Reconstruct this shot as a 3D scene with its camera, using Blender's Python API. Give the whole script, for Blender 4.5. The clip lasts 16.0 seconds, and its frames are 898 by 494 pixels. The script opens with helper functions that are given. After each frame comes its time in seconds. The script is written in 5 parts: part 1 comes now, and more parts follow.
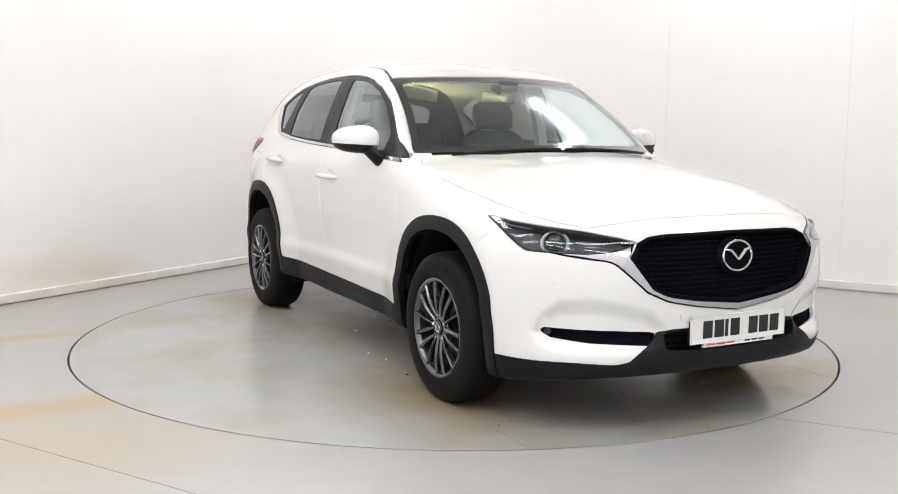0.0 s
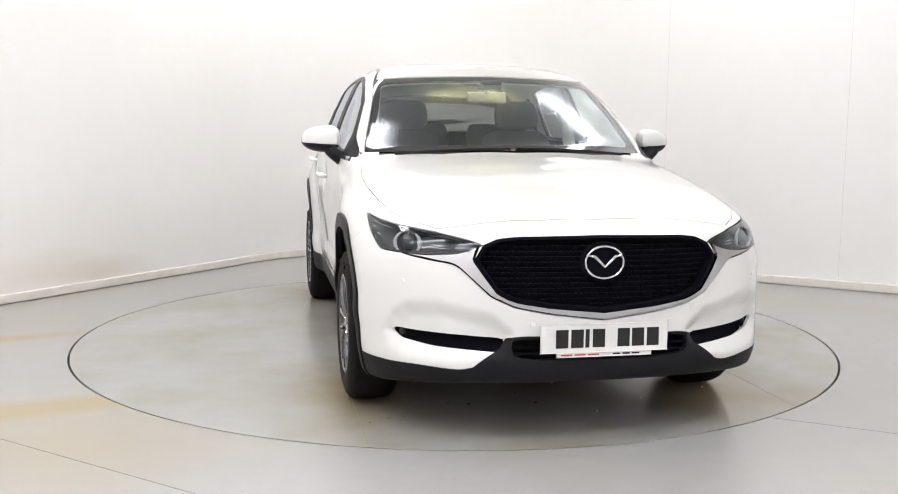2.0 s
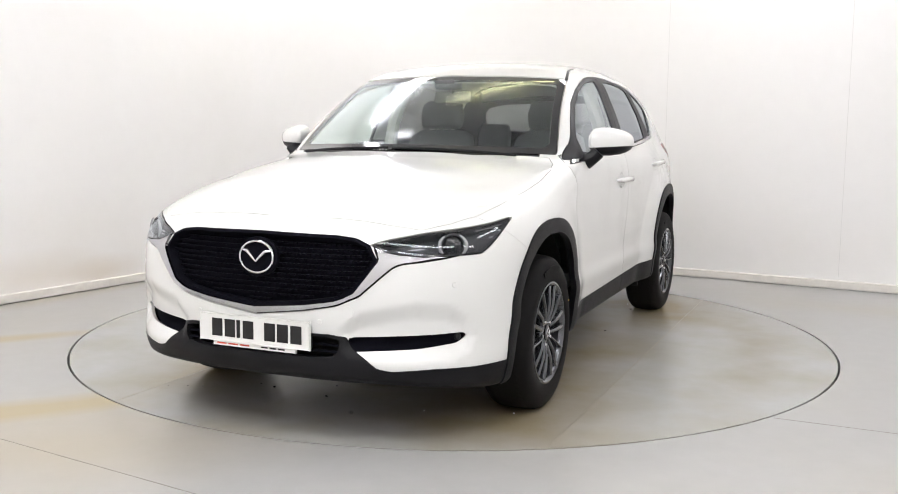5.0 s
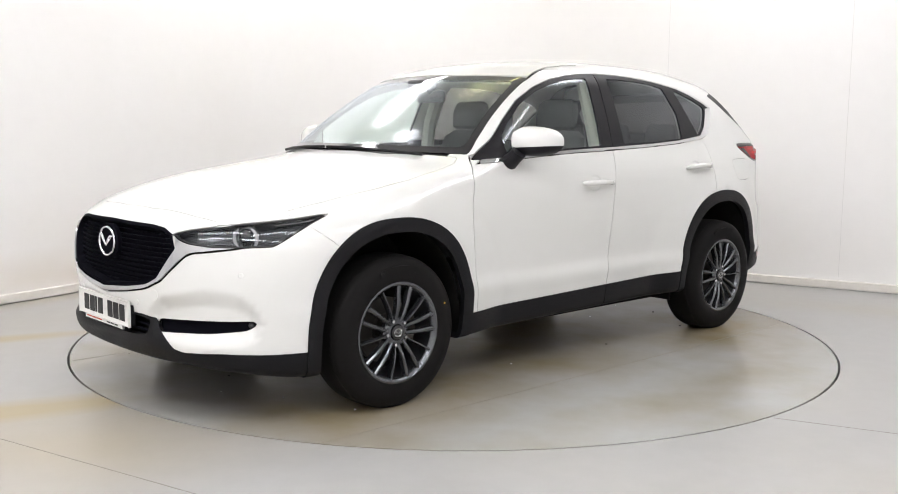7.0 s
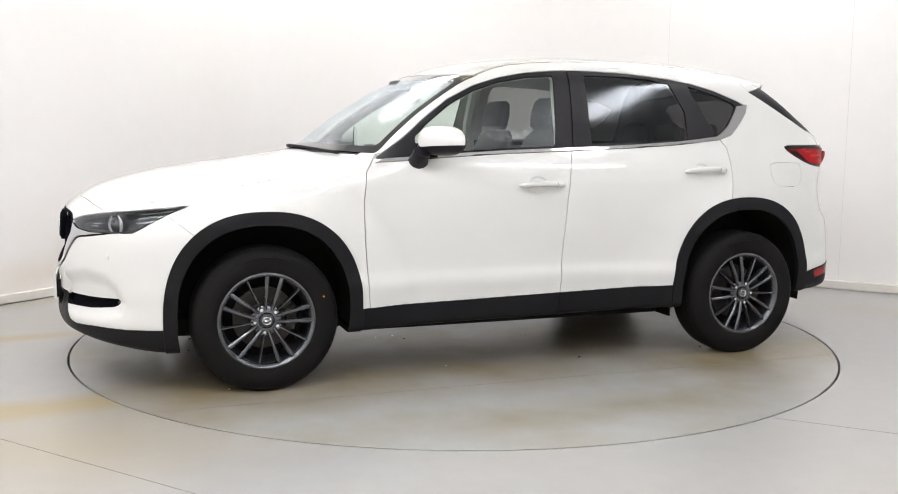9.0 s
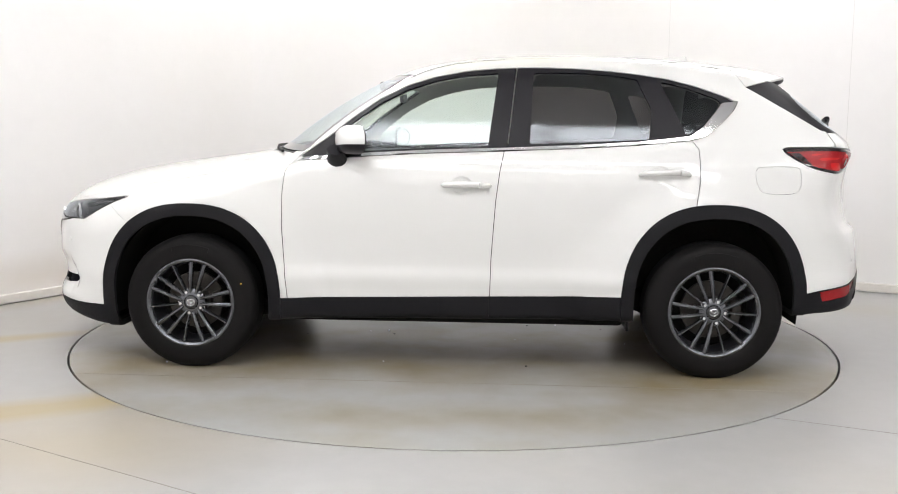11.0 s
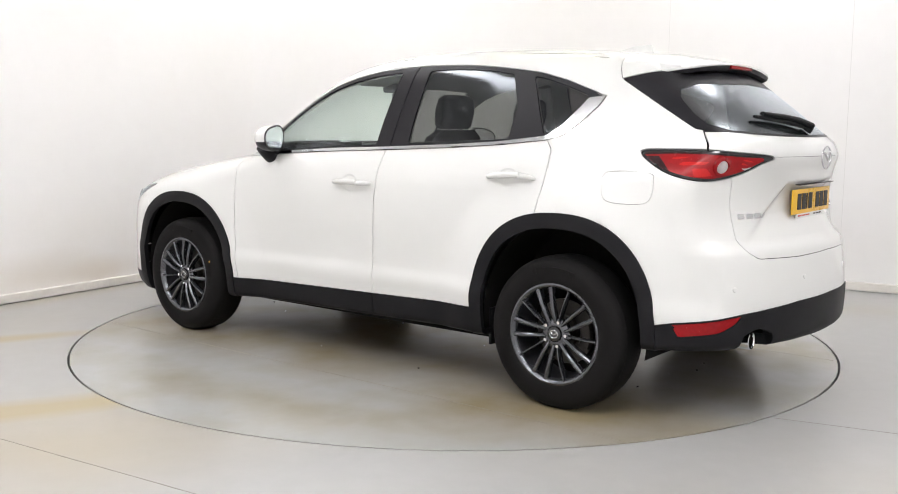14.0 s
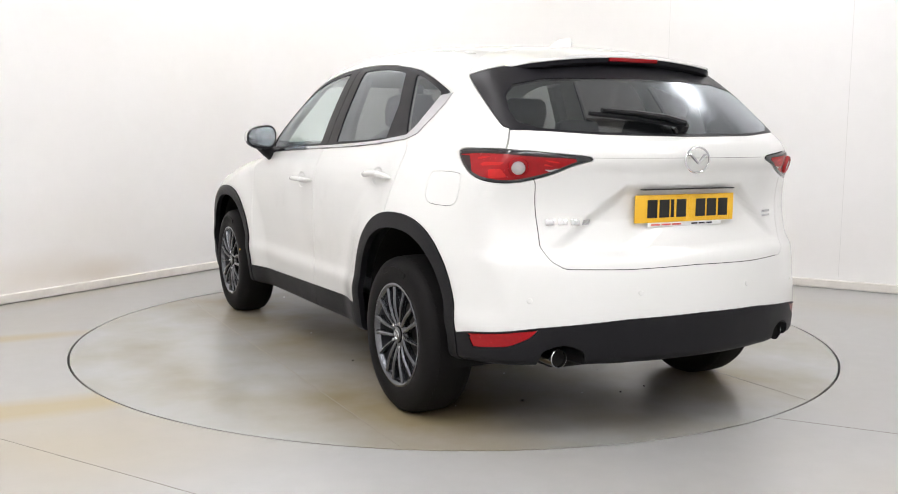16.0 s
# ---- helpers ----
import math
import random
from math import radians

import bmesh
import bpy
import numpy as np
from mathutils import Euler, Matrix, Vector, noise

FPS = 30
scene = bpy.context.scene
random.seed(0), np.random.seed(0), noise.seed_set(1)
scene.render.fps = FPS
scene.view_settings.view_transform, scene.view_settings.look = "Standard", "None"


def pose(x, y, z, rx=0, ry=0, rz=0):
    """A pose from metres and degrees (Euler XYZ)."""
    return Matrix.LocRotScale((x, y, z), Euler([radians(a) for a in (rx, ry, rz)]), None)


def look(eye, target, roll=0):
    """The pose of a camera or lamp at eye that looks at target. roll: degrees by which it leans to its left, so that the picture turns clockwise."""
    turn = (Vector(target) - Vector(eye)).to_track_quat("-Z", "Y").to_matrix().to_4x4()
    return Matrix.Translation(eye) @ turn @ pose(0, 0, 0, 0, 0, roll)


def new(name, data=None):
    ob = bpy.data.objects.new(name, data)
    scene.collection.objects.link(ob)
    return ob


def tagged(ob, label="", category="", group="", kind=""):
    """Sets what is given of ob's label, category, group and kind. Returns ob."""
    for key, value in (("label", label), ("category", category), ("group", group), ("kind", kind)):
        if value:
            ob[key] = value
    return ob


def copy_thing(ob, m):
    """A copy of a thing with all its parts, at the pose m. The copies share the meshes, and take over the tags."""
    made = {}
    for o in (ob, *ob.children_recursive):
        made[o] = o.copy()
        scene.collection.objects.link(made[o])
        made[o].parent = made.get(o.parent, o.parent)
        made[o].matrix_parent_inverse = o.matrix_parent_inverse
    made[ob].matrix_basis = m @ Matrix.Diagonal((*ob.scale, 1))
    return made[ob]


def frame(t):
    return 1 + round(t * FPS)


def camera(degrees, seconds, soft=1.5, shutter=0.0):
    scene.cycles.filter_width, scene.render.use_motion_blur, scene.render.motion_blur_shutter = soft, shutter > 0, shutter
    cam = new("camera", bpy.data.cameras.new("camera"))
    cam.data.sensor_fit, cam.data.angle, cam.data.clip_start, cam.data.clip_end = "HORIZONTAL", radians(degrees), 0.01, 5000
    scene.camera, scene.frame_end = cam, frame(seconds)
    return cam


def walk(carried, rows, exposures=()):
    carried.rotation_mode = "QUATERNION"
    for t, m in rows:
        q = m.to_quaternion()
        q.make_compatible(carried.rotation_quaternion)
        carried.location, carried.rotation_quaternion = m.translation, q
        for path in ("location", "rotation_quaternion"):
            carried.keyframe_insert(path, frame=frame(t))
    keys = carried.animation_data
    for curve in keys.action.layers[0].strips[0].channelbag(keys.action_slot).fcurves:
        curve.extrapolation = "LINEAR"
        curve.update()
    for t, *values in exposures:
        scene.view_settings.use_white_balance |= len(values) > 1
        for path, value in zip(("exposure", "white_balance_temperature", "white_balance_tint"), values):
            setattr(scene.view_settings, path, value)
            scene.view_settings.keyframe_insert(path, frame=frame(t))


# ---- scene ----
EYE, AIM = (0.0, -5.857, 1.248), (-0.0315, -0.04, 0.5365)
cam = camera(50.4, 16.0, soft=1.0)
walk(cam, [(0, look(EYE, AIM, 0.525)), (16, look(EYE, AIM, 0.525))], exposures=[(0, 0.0), (16, 0.0)])

# the turntable's angle, in degrees, time by time
TURN = [(0, 28.37), (.5, 26.59), (1, 22.98), (1.5, 18.05), (2, 11.87), (2.5, 6.17), (3, 0), (3.5, -5.72), (4, -11.82), (4.5, -17.52), (5, -23.63),
        (5.2, -25.98), (6.25, -38.2), (7.3, -50.45), (7.5, -52.78), (8, -58.78), (8.5, -64.3), (9, -70.19), (9.2, -72.66), (10.25, -84.6),
        (11.3, -96.56), (11.5, -98.64), (12, -104.68), (12.5, -110.35), (13, -116.43), (13.5, -122.02), (14, -128.11), (14.5, -133.72),
        (15, -139.84), (15.5, -145.62), (16, -151.71)]
CAR_YAW, CAR_X, CAR_Y = 0.253, 0.117, 0.020     # how the car stands on the turntable

# ---------------------------------------------------------------- world and exposure
world = bpy.data.worlds.new("world")
scene.world = world
world.use_nodes = True
world.node_tree.nodes["Background"].inputs[0].default_value = (.8, .85, .9, 1)
world.node_tree.nodes["Background"].inputs[1].default_value = .1
LAMP_POWER = 15.2


# ---------------------------------------------------------------- materials
def material(name, color, rough=.5, metal=0., coat=0., grain=None, bump=0., spread=.0, trans=0., ior=1.45, spec=.5, emit=None, coarse=None):
    m = bpy.data.materials.new(name)
    m.use_nodes = True
    nt = m.node_tree
    b = nt.nodes["Principled BSDF"]
    b.inputs["Base Color"].default_value = (*color, 1)
    b.inputs["Roughness"].default_value = rough
    b.inputs["Metallic"].default_value = metal
    b.inputs["Coat Weight"].default_value = coat
    b.inputs["Coat Roughness"].default_value = .03
    b.inputs["Transmission Weight"].default_value = trans
    b.inputs["IOR"].default_value = ior
    b.inputs["Specular IOR Level"].default_value = spec
    if emit:
        b.inputs["Emission Color"].default_value = (*emit[0], 1)
        b.inputs["Emission Strength"].default_value = emit[1]
    if grain:
        tex = nt.nodes.new("ShaderNodeTexCoord")
        n1, n2 = nt.nodes.new("ShaderNodeTexNoise"), nt.nodes.new("ShaderNodeTexNoise")
        n1.inputs["Scale"].default_value, n1.inputs["Detail"].default_value = grain, 5
        n2.inputs["Scale"].default_value, n2.inputs["Detail"].default_value = coarse or grain / 25, 4
        for n in (n1, n2):
            nt.links.new(tex.outputs["Object"], n.inputs["Vector"])
        mix = nt.nodes.new("ShaderNodeMath")
        mix.operation = "ADD"
        nt.links.new(n1.outputs["Fac"], mix.inputs[0])
        nt.links.new(n2.outputs["Fac"], mix.inputs[1])
        ramp = nt.nodes.new("ShaderNodeMapRange")
        ramp.inputs["From Min"].default_value, ramp.inputs["From Max"].default_value = .6, 1.4
        ramp.inputs["To Min"].default_value, ramp.inputs["To Max"].default_value = 1 - spread, 1 + spread
        nt.links.new(mix.outputs[0], ramp.inputs["Value"])
        hsv = nt.nodes.new("ShaderNodeHueSaturation")
        hsv.inputs["Color"].default_value = (*color, 1)
        nt.links.new(ramp.outputs["Result"], hsv.inputs["Value"])
        nt.links.new(hsv.outputs["Color"], b.inputs["Base Color"])
        rr = nt.nodes.new("ShaderNodeMapRange")
        rr.inputs["From Min"].default_value, rr.inputs["From Max"].default_value = .6, 1.4
        rr.inputs["To Min"].default_value, rr.inputs["To Max"].default_value = max(rough - .08, 0), min(rough + .08, 1)
        nt.links.new(mix.outputs[0], rr.inputs["Value"])
        nt.links.new(rr.outputs["Result"], b.inputs["Roughness"])
        if bump:
            bp = nt.nodes.new("ShaderNodeBump")
            bp.inputs["Strength"].default_value, bp.inputs["Distance"].default_value = bump, .002
            nt.links.new(n1.outputs["Fac"], bp.inputs["Height"])
            nt.links.new(bp.outputs["Normal"], b.inputs["Normal"])
    return m


def stained(name, color, stain, rough, bands, spread, amount, scale):
    """A painted surface with broad stains; bands: (x, y, length, width, angle) of brown drag marks and darker patches,
    in world metres.
    """
    m = material(name, color, rough, grain=9, bump=.0, spread=spread, coarse=.8)
    nt = m.node_tree
    b = nt.nodes["Principled BSDF"]
    src = b.inputs["Base Color"].links[0].from_socket
    nt.links.remove(b.inputs["Roughness"].links[0])
    geo = nt.nodes.new("ShaderNodeTexCoord")
    noise_n = nt.nodes.new("ShaderNodeTexNoise")
    noise_n.inputs["Scale"].default_value, noise_n.inputs["Detail"].default_value = scale, 9
    nt.links.new(geo.outputs["Object"], noise_n.inputs["Vector"])
    total = None
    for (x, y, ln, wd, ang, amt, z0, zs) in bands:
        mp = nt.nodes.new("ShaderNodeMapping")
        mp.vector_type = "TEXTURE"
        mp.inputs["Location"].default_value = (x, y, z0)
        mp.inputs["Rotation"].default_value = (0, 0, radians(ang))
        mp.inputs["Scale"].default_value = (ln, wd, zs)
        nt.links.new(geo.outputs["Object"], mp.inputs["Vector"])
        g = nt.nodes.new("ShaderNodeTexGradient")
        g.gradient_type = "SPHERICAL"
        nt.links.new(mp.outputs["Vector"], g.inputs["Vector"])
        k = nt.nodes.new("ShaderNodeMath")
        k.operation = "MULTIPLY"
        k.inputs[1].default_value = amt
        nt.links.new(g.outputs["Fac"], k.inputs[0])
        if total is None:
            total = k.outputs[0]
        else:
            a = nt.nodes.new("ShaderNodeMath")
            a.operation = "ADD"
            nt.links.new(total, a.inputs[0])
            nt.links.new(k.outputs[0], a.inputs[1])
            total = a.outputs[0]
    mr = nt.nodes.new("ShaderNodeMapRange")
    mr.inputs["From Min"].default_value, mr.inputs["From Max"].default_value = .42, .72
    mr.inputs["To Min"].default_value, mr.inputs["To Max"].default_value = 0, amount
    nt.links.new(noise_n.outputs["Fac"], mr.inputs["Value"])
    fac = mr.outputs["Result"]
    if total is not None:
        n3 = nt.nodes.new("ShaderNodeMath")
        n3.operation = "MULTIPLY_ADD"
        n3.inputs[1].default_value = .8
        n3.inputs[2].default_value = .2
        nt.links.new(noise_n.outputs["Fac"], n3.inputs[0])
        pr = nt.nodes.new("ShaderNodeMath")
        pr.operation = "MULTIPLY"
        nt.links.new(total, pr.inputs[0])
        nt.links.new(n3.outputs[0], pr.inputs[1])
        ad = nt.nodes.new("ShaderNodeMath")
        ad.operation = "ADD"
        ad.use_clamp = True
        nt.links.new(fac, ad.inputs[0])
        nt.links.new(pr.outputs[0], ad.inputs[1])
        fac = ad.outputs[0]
    mix = nt.nodes.new("ShaderNodeMix")
    mix.data_type = "RGBA"
    mix.inputs["B"].default_value = (*stain, 1)
    for sock in mix.inputs:
        if sock.name == "A" and sock.type == "RGBA":
            nt.links.new(src, sock)
        if sock.name == "B" and sock.type == "RGBA":
            sock.default_value = (*stain, 1)
    nt.links.new(fac, mix.inputs["Factor"])
    out = [o for o in mix.outputs if o.type == "RGBA"][0]
    nt.links.new(out, b.inputs["Base Color"])
    return m


FLOOR = stained("painted_concrete", (.36, .358, .352), (.35, .285, .165), .30,
                [(-1.95, -1.78, 1.3, .20, 28, 2.2, 0, 9), (-2.75, -.40, .95, .13, 28, 2.2, 0, 9), (-2.0, -2.4, 1.9, .8, 20, 1.0, 0, 9),
                 (-2.9, 1.0, 1.0, .18, 62, .8, 0, 9), (2.9, .9, 1.2, .4, -30, .35, 0, 9), (2.4, -2.4, 1.5, .5, 20, .25, 0, 9)], .05, .12, .9)
# brown deepens under the middle of the car and at its four wheels
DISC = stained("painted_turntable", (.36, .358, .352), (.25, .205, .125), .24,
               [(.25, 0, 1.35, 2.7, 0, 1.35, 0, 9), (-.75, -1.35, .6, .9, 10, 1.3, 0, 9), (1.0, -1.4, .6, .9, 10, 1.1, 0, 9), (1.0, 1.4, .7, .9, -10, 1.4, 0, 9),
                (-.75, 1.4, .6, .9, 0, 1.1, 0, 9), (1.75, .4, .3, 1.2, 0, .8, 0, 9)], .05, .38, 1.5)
WALL = stained("painted_wall", (.82, .81, .805), (.70, .64, .58), .6, [(2.9, 1.95, 1.6, 1.0, -28, .25, .3, .45)], .015, .08, .5)
WALL_LEFT = stained("painted_wall_stained", (.82, .81, .805), (.60, .50, .38), .6,
                    [(-3.05, 1.0, .8, .3, 60, .55, .16, .22), (-2.75, 1.55, .5, .3, 60, .6, .12, .16), (-2.9, 1.2, 1.6, .4, 60, .15, .35, .5)], .015, .08, .5)
SKIRT = material("painted_skirting", (.72, .69, .65), .5, grain=14, spread=.09, coarse=1.3)
CEIL = material("painted_ceiling", (.8, .8, .8), .8, grain=30, spread=.03)
JOINT = material("dark_joint", (.008, .008, .008), .9, grain=200, spread=.2)
DECKSEAM = material("deck_seam", (.20, .175, .13), .7, grain=150, spread=.2)
SEAM = material("floor_seam", (.27, .255, .23), .7, grain=150, spread=.2)
WALLSEAM = material("wall_seam", (.70, .69, .68), .7, grain=150, spread=.1)
METAL = material("lamp_housing", (.7, .7, .7), .4)
TUBE = material("lamp_diffuser", (1, 1, 1), .5, emit=((1.0, .985, 1.0), LAMP_POWER))
WARM_TUBE = material("warm_tube", (1, 1, .8), .5, emit=((1.0, .93, .45), 22.0))
PAINT = material("white_car_paint", (.68, .682, .665), .32, coat=1.0, grain=900, spread=.012, coarse=1.5)
CLAD = material("black_textured_plastic", (.008, .008, .0095), .5, spec=.22, grain=500, bump=.25, spread=.12, coarse=6)
GLOSS = material("gloss_black", (.012, .012, .014), .08, coat=.6)
LINER = material("dark_liner", (.012, .0115, .011), .85, spec=.1, grain=60, spread=.3)
RUBBER = material("tyre_rubber", (.008, .0075, .0075), .65, spec=.13, grain=120, bump=.15, spread=.2, coarse=5)
ALLOY = material("gunmetal_alloy", (.105, .11, .122), .24, metal=.85, coat=.5, grain=200, spread=.06)
BARREL = material("dark_wheel_barrel", (.03, .03, .035), .5, metal=.3, grain=60, spread=.2)
STEEL = material("brake_steel", (.07, .065, .06), .45, metal=1, grain=90, spread=.12)
CHROME = material("chrome", (.72, .73, .745), .10, metal=1, grain=300, spread=.02)
SATIN = material("satin_silver", (.56, .565, .58), .13, metal=1, grain=300, spread=.03)
FABRIC = material("seat_fabric", (.10, .10, .105), .85, grain=400, bump=.4, spread=.2, coarse=8)
TRIM = material("interior_plastic", (.10, .10, .105), .55, grain=300, bump=.2, spread=.1)
LIGHTTRIM = material("pale_headliner", (.62, .61, .55), .85, grain=300, bump=.2, spread=.05)
RED = material("red_lens", (.27, .005, .008), .22, coat=.0, spec=.35, grain=60, spread=.15)
REDBLACK = material("smoked_red_lens", (.018, .004, .005), .22, coat=.0, spec=.35, grain=60, spread=.1)
CLEAR = material("clear_lens", (.40, .37, .37), .2, coat=.4, grain=80, spread=.12)
REDBRIGHT = material("bright_red_lens", (.50, .012, .012), .2, spec=.35, grain=70, spread=.12)
LAMPDARK = material("lamp_housing_dark", (.028, .028, .031), .5, metal=.2, grain=150, spread=.1)
LAMPGREY = material("lamp_housing_grey", (.42, .42, .43), .4, metal=.3, grain=150, spread=.1)
WHITEPLATE = material("white_plate", (.72, .72, .70), .3, grain=200, spread=.03)
YELLOWPLATE = material("yellow_plate", (.80, .46, .03), .3, grain=200, spread=.03)
INK = material("black_ink", (.01, .01, .01), .5)
REDINK = material("red_ink", (.55, .08, .05), .5)
MIRROR = material("mirror_glass", (.85, .87, .88), .02, metal=1)


def glass(name, tint, rough=0.0, base=.08):
    """Thin automotive glass: tinted straight-through light with a Fresnel gloss."""
    m = bpy.data.materials.new(name)
    m.use_nodes = True
    nt = m.node_tree
    nt.nodes.clear()
    out = nt.nodes.new("ShaderNodeOutputMaterial")
    tr, gl, mx, fr = (nt.nodes.new("ShaderNode" + k) for k in ("BsdfTransparent", "BsdfGlossy", "MixShader", "LayerWeight"))
    tr.inputs["Color"].default_value = (*tint, 1)
    gl.inputs["Roughness"].default_value = rough + .01
    gl.inputs["Color"].default_value = (.88, .94, 1, 1)
    fr.inputs["Blend"].default_value = .5
    p5, ma = nt.nodes.new("ShaderNodeMath"), nt.nodes.new("ShaderNodeMath")
    p5.operation, ma.operation = "POWER", "MULTIPLY_ADD"
    p5.inputs[1].default_value = 3.5
    ma.inputs[1].default_value, ma.inputs[2].default_value = .90, base
    nt.links.new(fr.outputs["Facing"], p5.inputs[0])
    nt.links.new(p5.outputs[0], ma.inputs[0])
    nt.links.new(ma.outputs[0], mx.inputs["Fac"])
    nt.links.new(tr.outputs[0], mx.inputs[1])
    nt.links.new(gl.outputs[0], mx.inputs[2])
    nt.links.new(mx.outputs[0], out.inputs["Surface"])
    return m


GLASS = glass("green_tinted_glass", (.85, .92, .88), .16)
BACKGLASS = glass("tinted_back_glass", (.22, .22, .22), .18)
PRIVACY = glass("privacy_glass", (.23, .222, .22), .10, .05)
GRILLE_BLACK = material("matt_grille_black", (.006, .006, .009), .8, spec=.02, grain=200, spread=.2)
LENS = glass("clear_lens_cover", (.90, .91, .92), .02, .04)


# ---------------------------------------------------------------- mesh helpers
def link(name, me, mat, parent=None, label=""):
    me.materials.append(mat)
    ob = new(name, me)
    if parent is not None:
        ob.parent = parent
    return tagged(ob, label)


def part(name, bm, mat, parent=None, label="", smooth=True):
    """Links a bmesh as one mesh object under a thing or a part."""
    me = bpy.data.meshes.new(name)
    bmesh.ops.recalc_face_normals(bm, faces=bm.faces)
    bm.to_mesh(me)
    bm.free()
    if smooth:
        me.polygons.foreach_set("use_smooth", [True] * len(me.polygons))
        me.set_sharp_from_angle(angle=radians(35))
    return link(name, me, mat, parent, label)


def box(bm, x0, x1, y0, y1, z0, z1, bev=0., m=None):
    r = bmesh.ops.create_cube(bm, size=1)["verts"]
    for v in r:
        v.co = Vector(((x0 + x1) / 2 + v.co.x * (x1 - x0), (y0 + y1) / 2 + v.co.y * (y1 - y0), (z0 + z1) / 2 + v.co.z * (z1 - z0)))
    if bev:
        es = list({e for v in r for e in v.link_edges})
        g = bmesh.ops.bevel(bm, geom=es, offset=bev, segments=3, affect="EDGES", profile=.5)
        r = list({v for v in g["verts"]} | {v for v in r if v.is_valid})
    if m is not None:
        bmesh.ops.transform(bm, matrix=m, verts=[v for v in r if v.is_valid])
    return bm


def boxed(name, dims, mat, parent=None, label="", bev=0., m=None):
    return part(name, box(bmesh.new(), *dims, bev=bev, m=m), mat, parent, label)


def lathe(bm, prof, seg=48, m=None, closed=False):
    """Turns (radius, x) pairs about the x axis."""
    rings = []
    for r, x in prof:
        rings.append([bm.verts.new((x, r * math.cos(2 * math.pi * i / seg), r * math.sin(2 * math.pi * i / seg))) for i in range(seg)])
    pairs = list(zip(rings, rings[1:])) + ([(rings[-1], rings[0])] if closed else [])
    for a, b in pairs:
        for i in range(seg):
            bm.faces.new((a[i], a[(i + 1) % seg], b[(i + 1) % seg], b[i]))
    if m is not None:
        bmesh.ops.transform(bm, matrix=m, verts=[v for r in rings for v in r])
    return bm


def sweep(bm, pts, rad, seg=8, closed=False, squash=1.0):
    """A tube along points; rad: one radius or one each; squash flattens it along the local up."""
    pts = [Vector(p) for p in pts]
    n = len(pts)
    rads = rad if isinstance(rad, (list, tuple)) else [rad] * n
    rings = []
    for i, p in enumerate(pts):
        a, b = pts[i - 1] if (i or closed) else p, pts[(i + 1) % n] if (i < n - 1 or closed) else p
        d = (b - a).normalized()
        u = Vector((0, 0, 1)) if abs(d.z) < .9 else Vector((1, 0, 0))
        s = d.cross(u).normalized()
        u = s.cross(d)
        rings.append([bm.verts.new(p + rads[i] * (math.cos(2 * math.pi * k / seg) * s + squash * math.sin(2 * math.pi * k / seg) * u)) for k in range(seg)])
    for a, b in list(zip(rings, rings[1:])) + ([(rings[-1], rings[0])] if closed else []):
        for k in range(seg):
            bm.faces.new((a[k], a[(k + 1) % seg], b[(k + 1) % seg], b[k]))
    if not closed:
        bm.faces.new(rings[0])
        bm.faces.new(rings[-1][::-1])
    return bm


# ---------------------------------------------------------------- car shell as a smooth solid
def curve(pts):
    """A monotone cubic through (a, b) pairs."""
    xs, ys = np.array([p[0] for p in pts], float), np.array([p[1] for p in pts], float)
    h, d = np.diff(xs), np.diff(ys) / np.diff(xs)
    m = np.zeros(len(xs))
    for i in range(1, len(xs) - 1):
        if d[i - 1] * d[i] > 0:
            a, b = 2 * h[i] + h[i - 1], h[i] + 2 * h[i - 1]
            m[i] = (a + b) / (a / d[i - 1] + b / d[i])
    m[0], m[-1] = d[0], d[-1]

    def value(q):
        q = np.asarray(q, float)
        i = np.clip(np.searchsorted(xs, q) - 1, 0, len(xs) - 2)
        t = (q - xs[i]) / h[i]
        tc = np.clip(t, 0, 1)
        v = ((2 * tc**3 - 3 * tc**2 + 1) * ys[i] + (tc**3 - 2 * tc**2 + tc) * h[i] * m[i]
             + (3 * tc**2 - 2 * tc**3) * ys[i + 1] + (tc**3 - tc**2) * h[i] * m[i + 1])
        return v + np.where(t < 0, t * h[i] * m[i], 0) + np.where(t > 1, (t - 1) * h[i] * m[i + 1], 0)
    return value


TOP = curve([(-2.4, .70), (-2.27, .86), (-2.20, .90), (-2.12, .935), (-1.97, .985), (-1.78, 1.03), (-1.6, 1.06), (-1.4, 1.088), (-1.2, 1.115),
             (-1.06, 1.14), (-.97, 1.185), (-.871, 1.262), (-.693, 1.385), (-.517, 1.485), (-.343, 1.565), (-.171, 1.617), (0, 1.644),
             (.17, 1.661), (.5, 1.672), (.84, 1.670), (1.16, 1.659), (1.374, 1.641), (1.52, 1.625), (1.775, 1.578), (2.0, 1.52), (2.4, 1.38)])
SWEEP = curve([(-2.4, .40), (-1.2, .38), (-.5, .36), (.1, .08), (1.2, .0), (1.6, -.12), (2.4, -.2)])
CROWN = curve([(-2.4, .10), (-1.5, .09), (-1.0, .07), (-.3, .10), (.5, .09), (1.1, .11), (1.5, .15), (2.4, .16)])
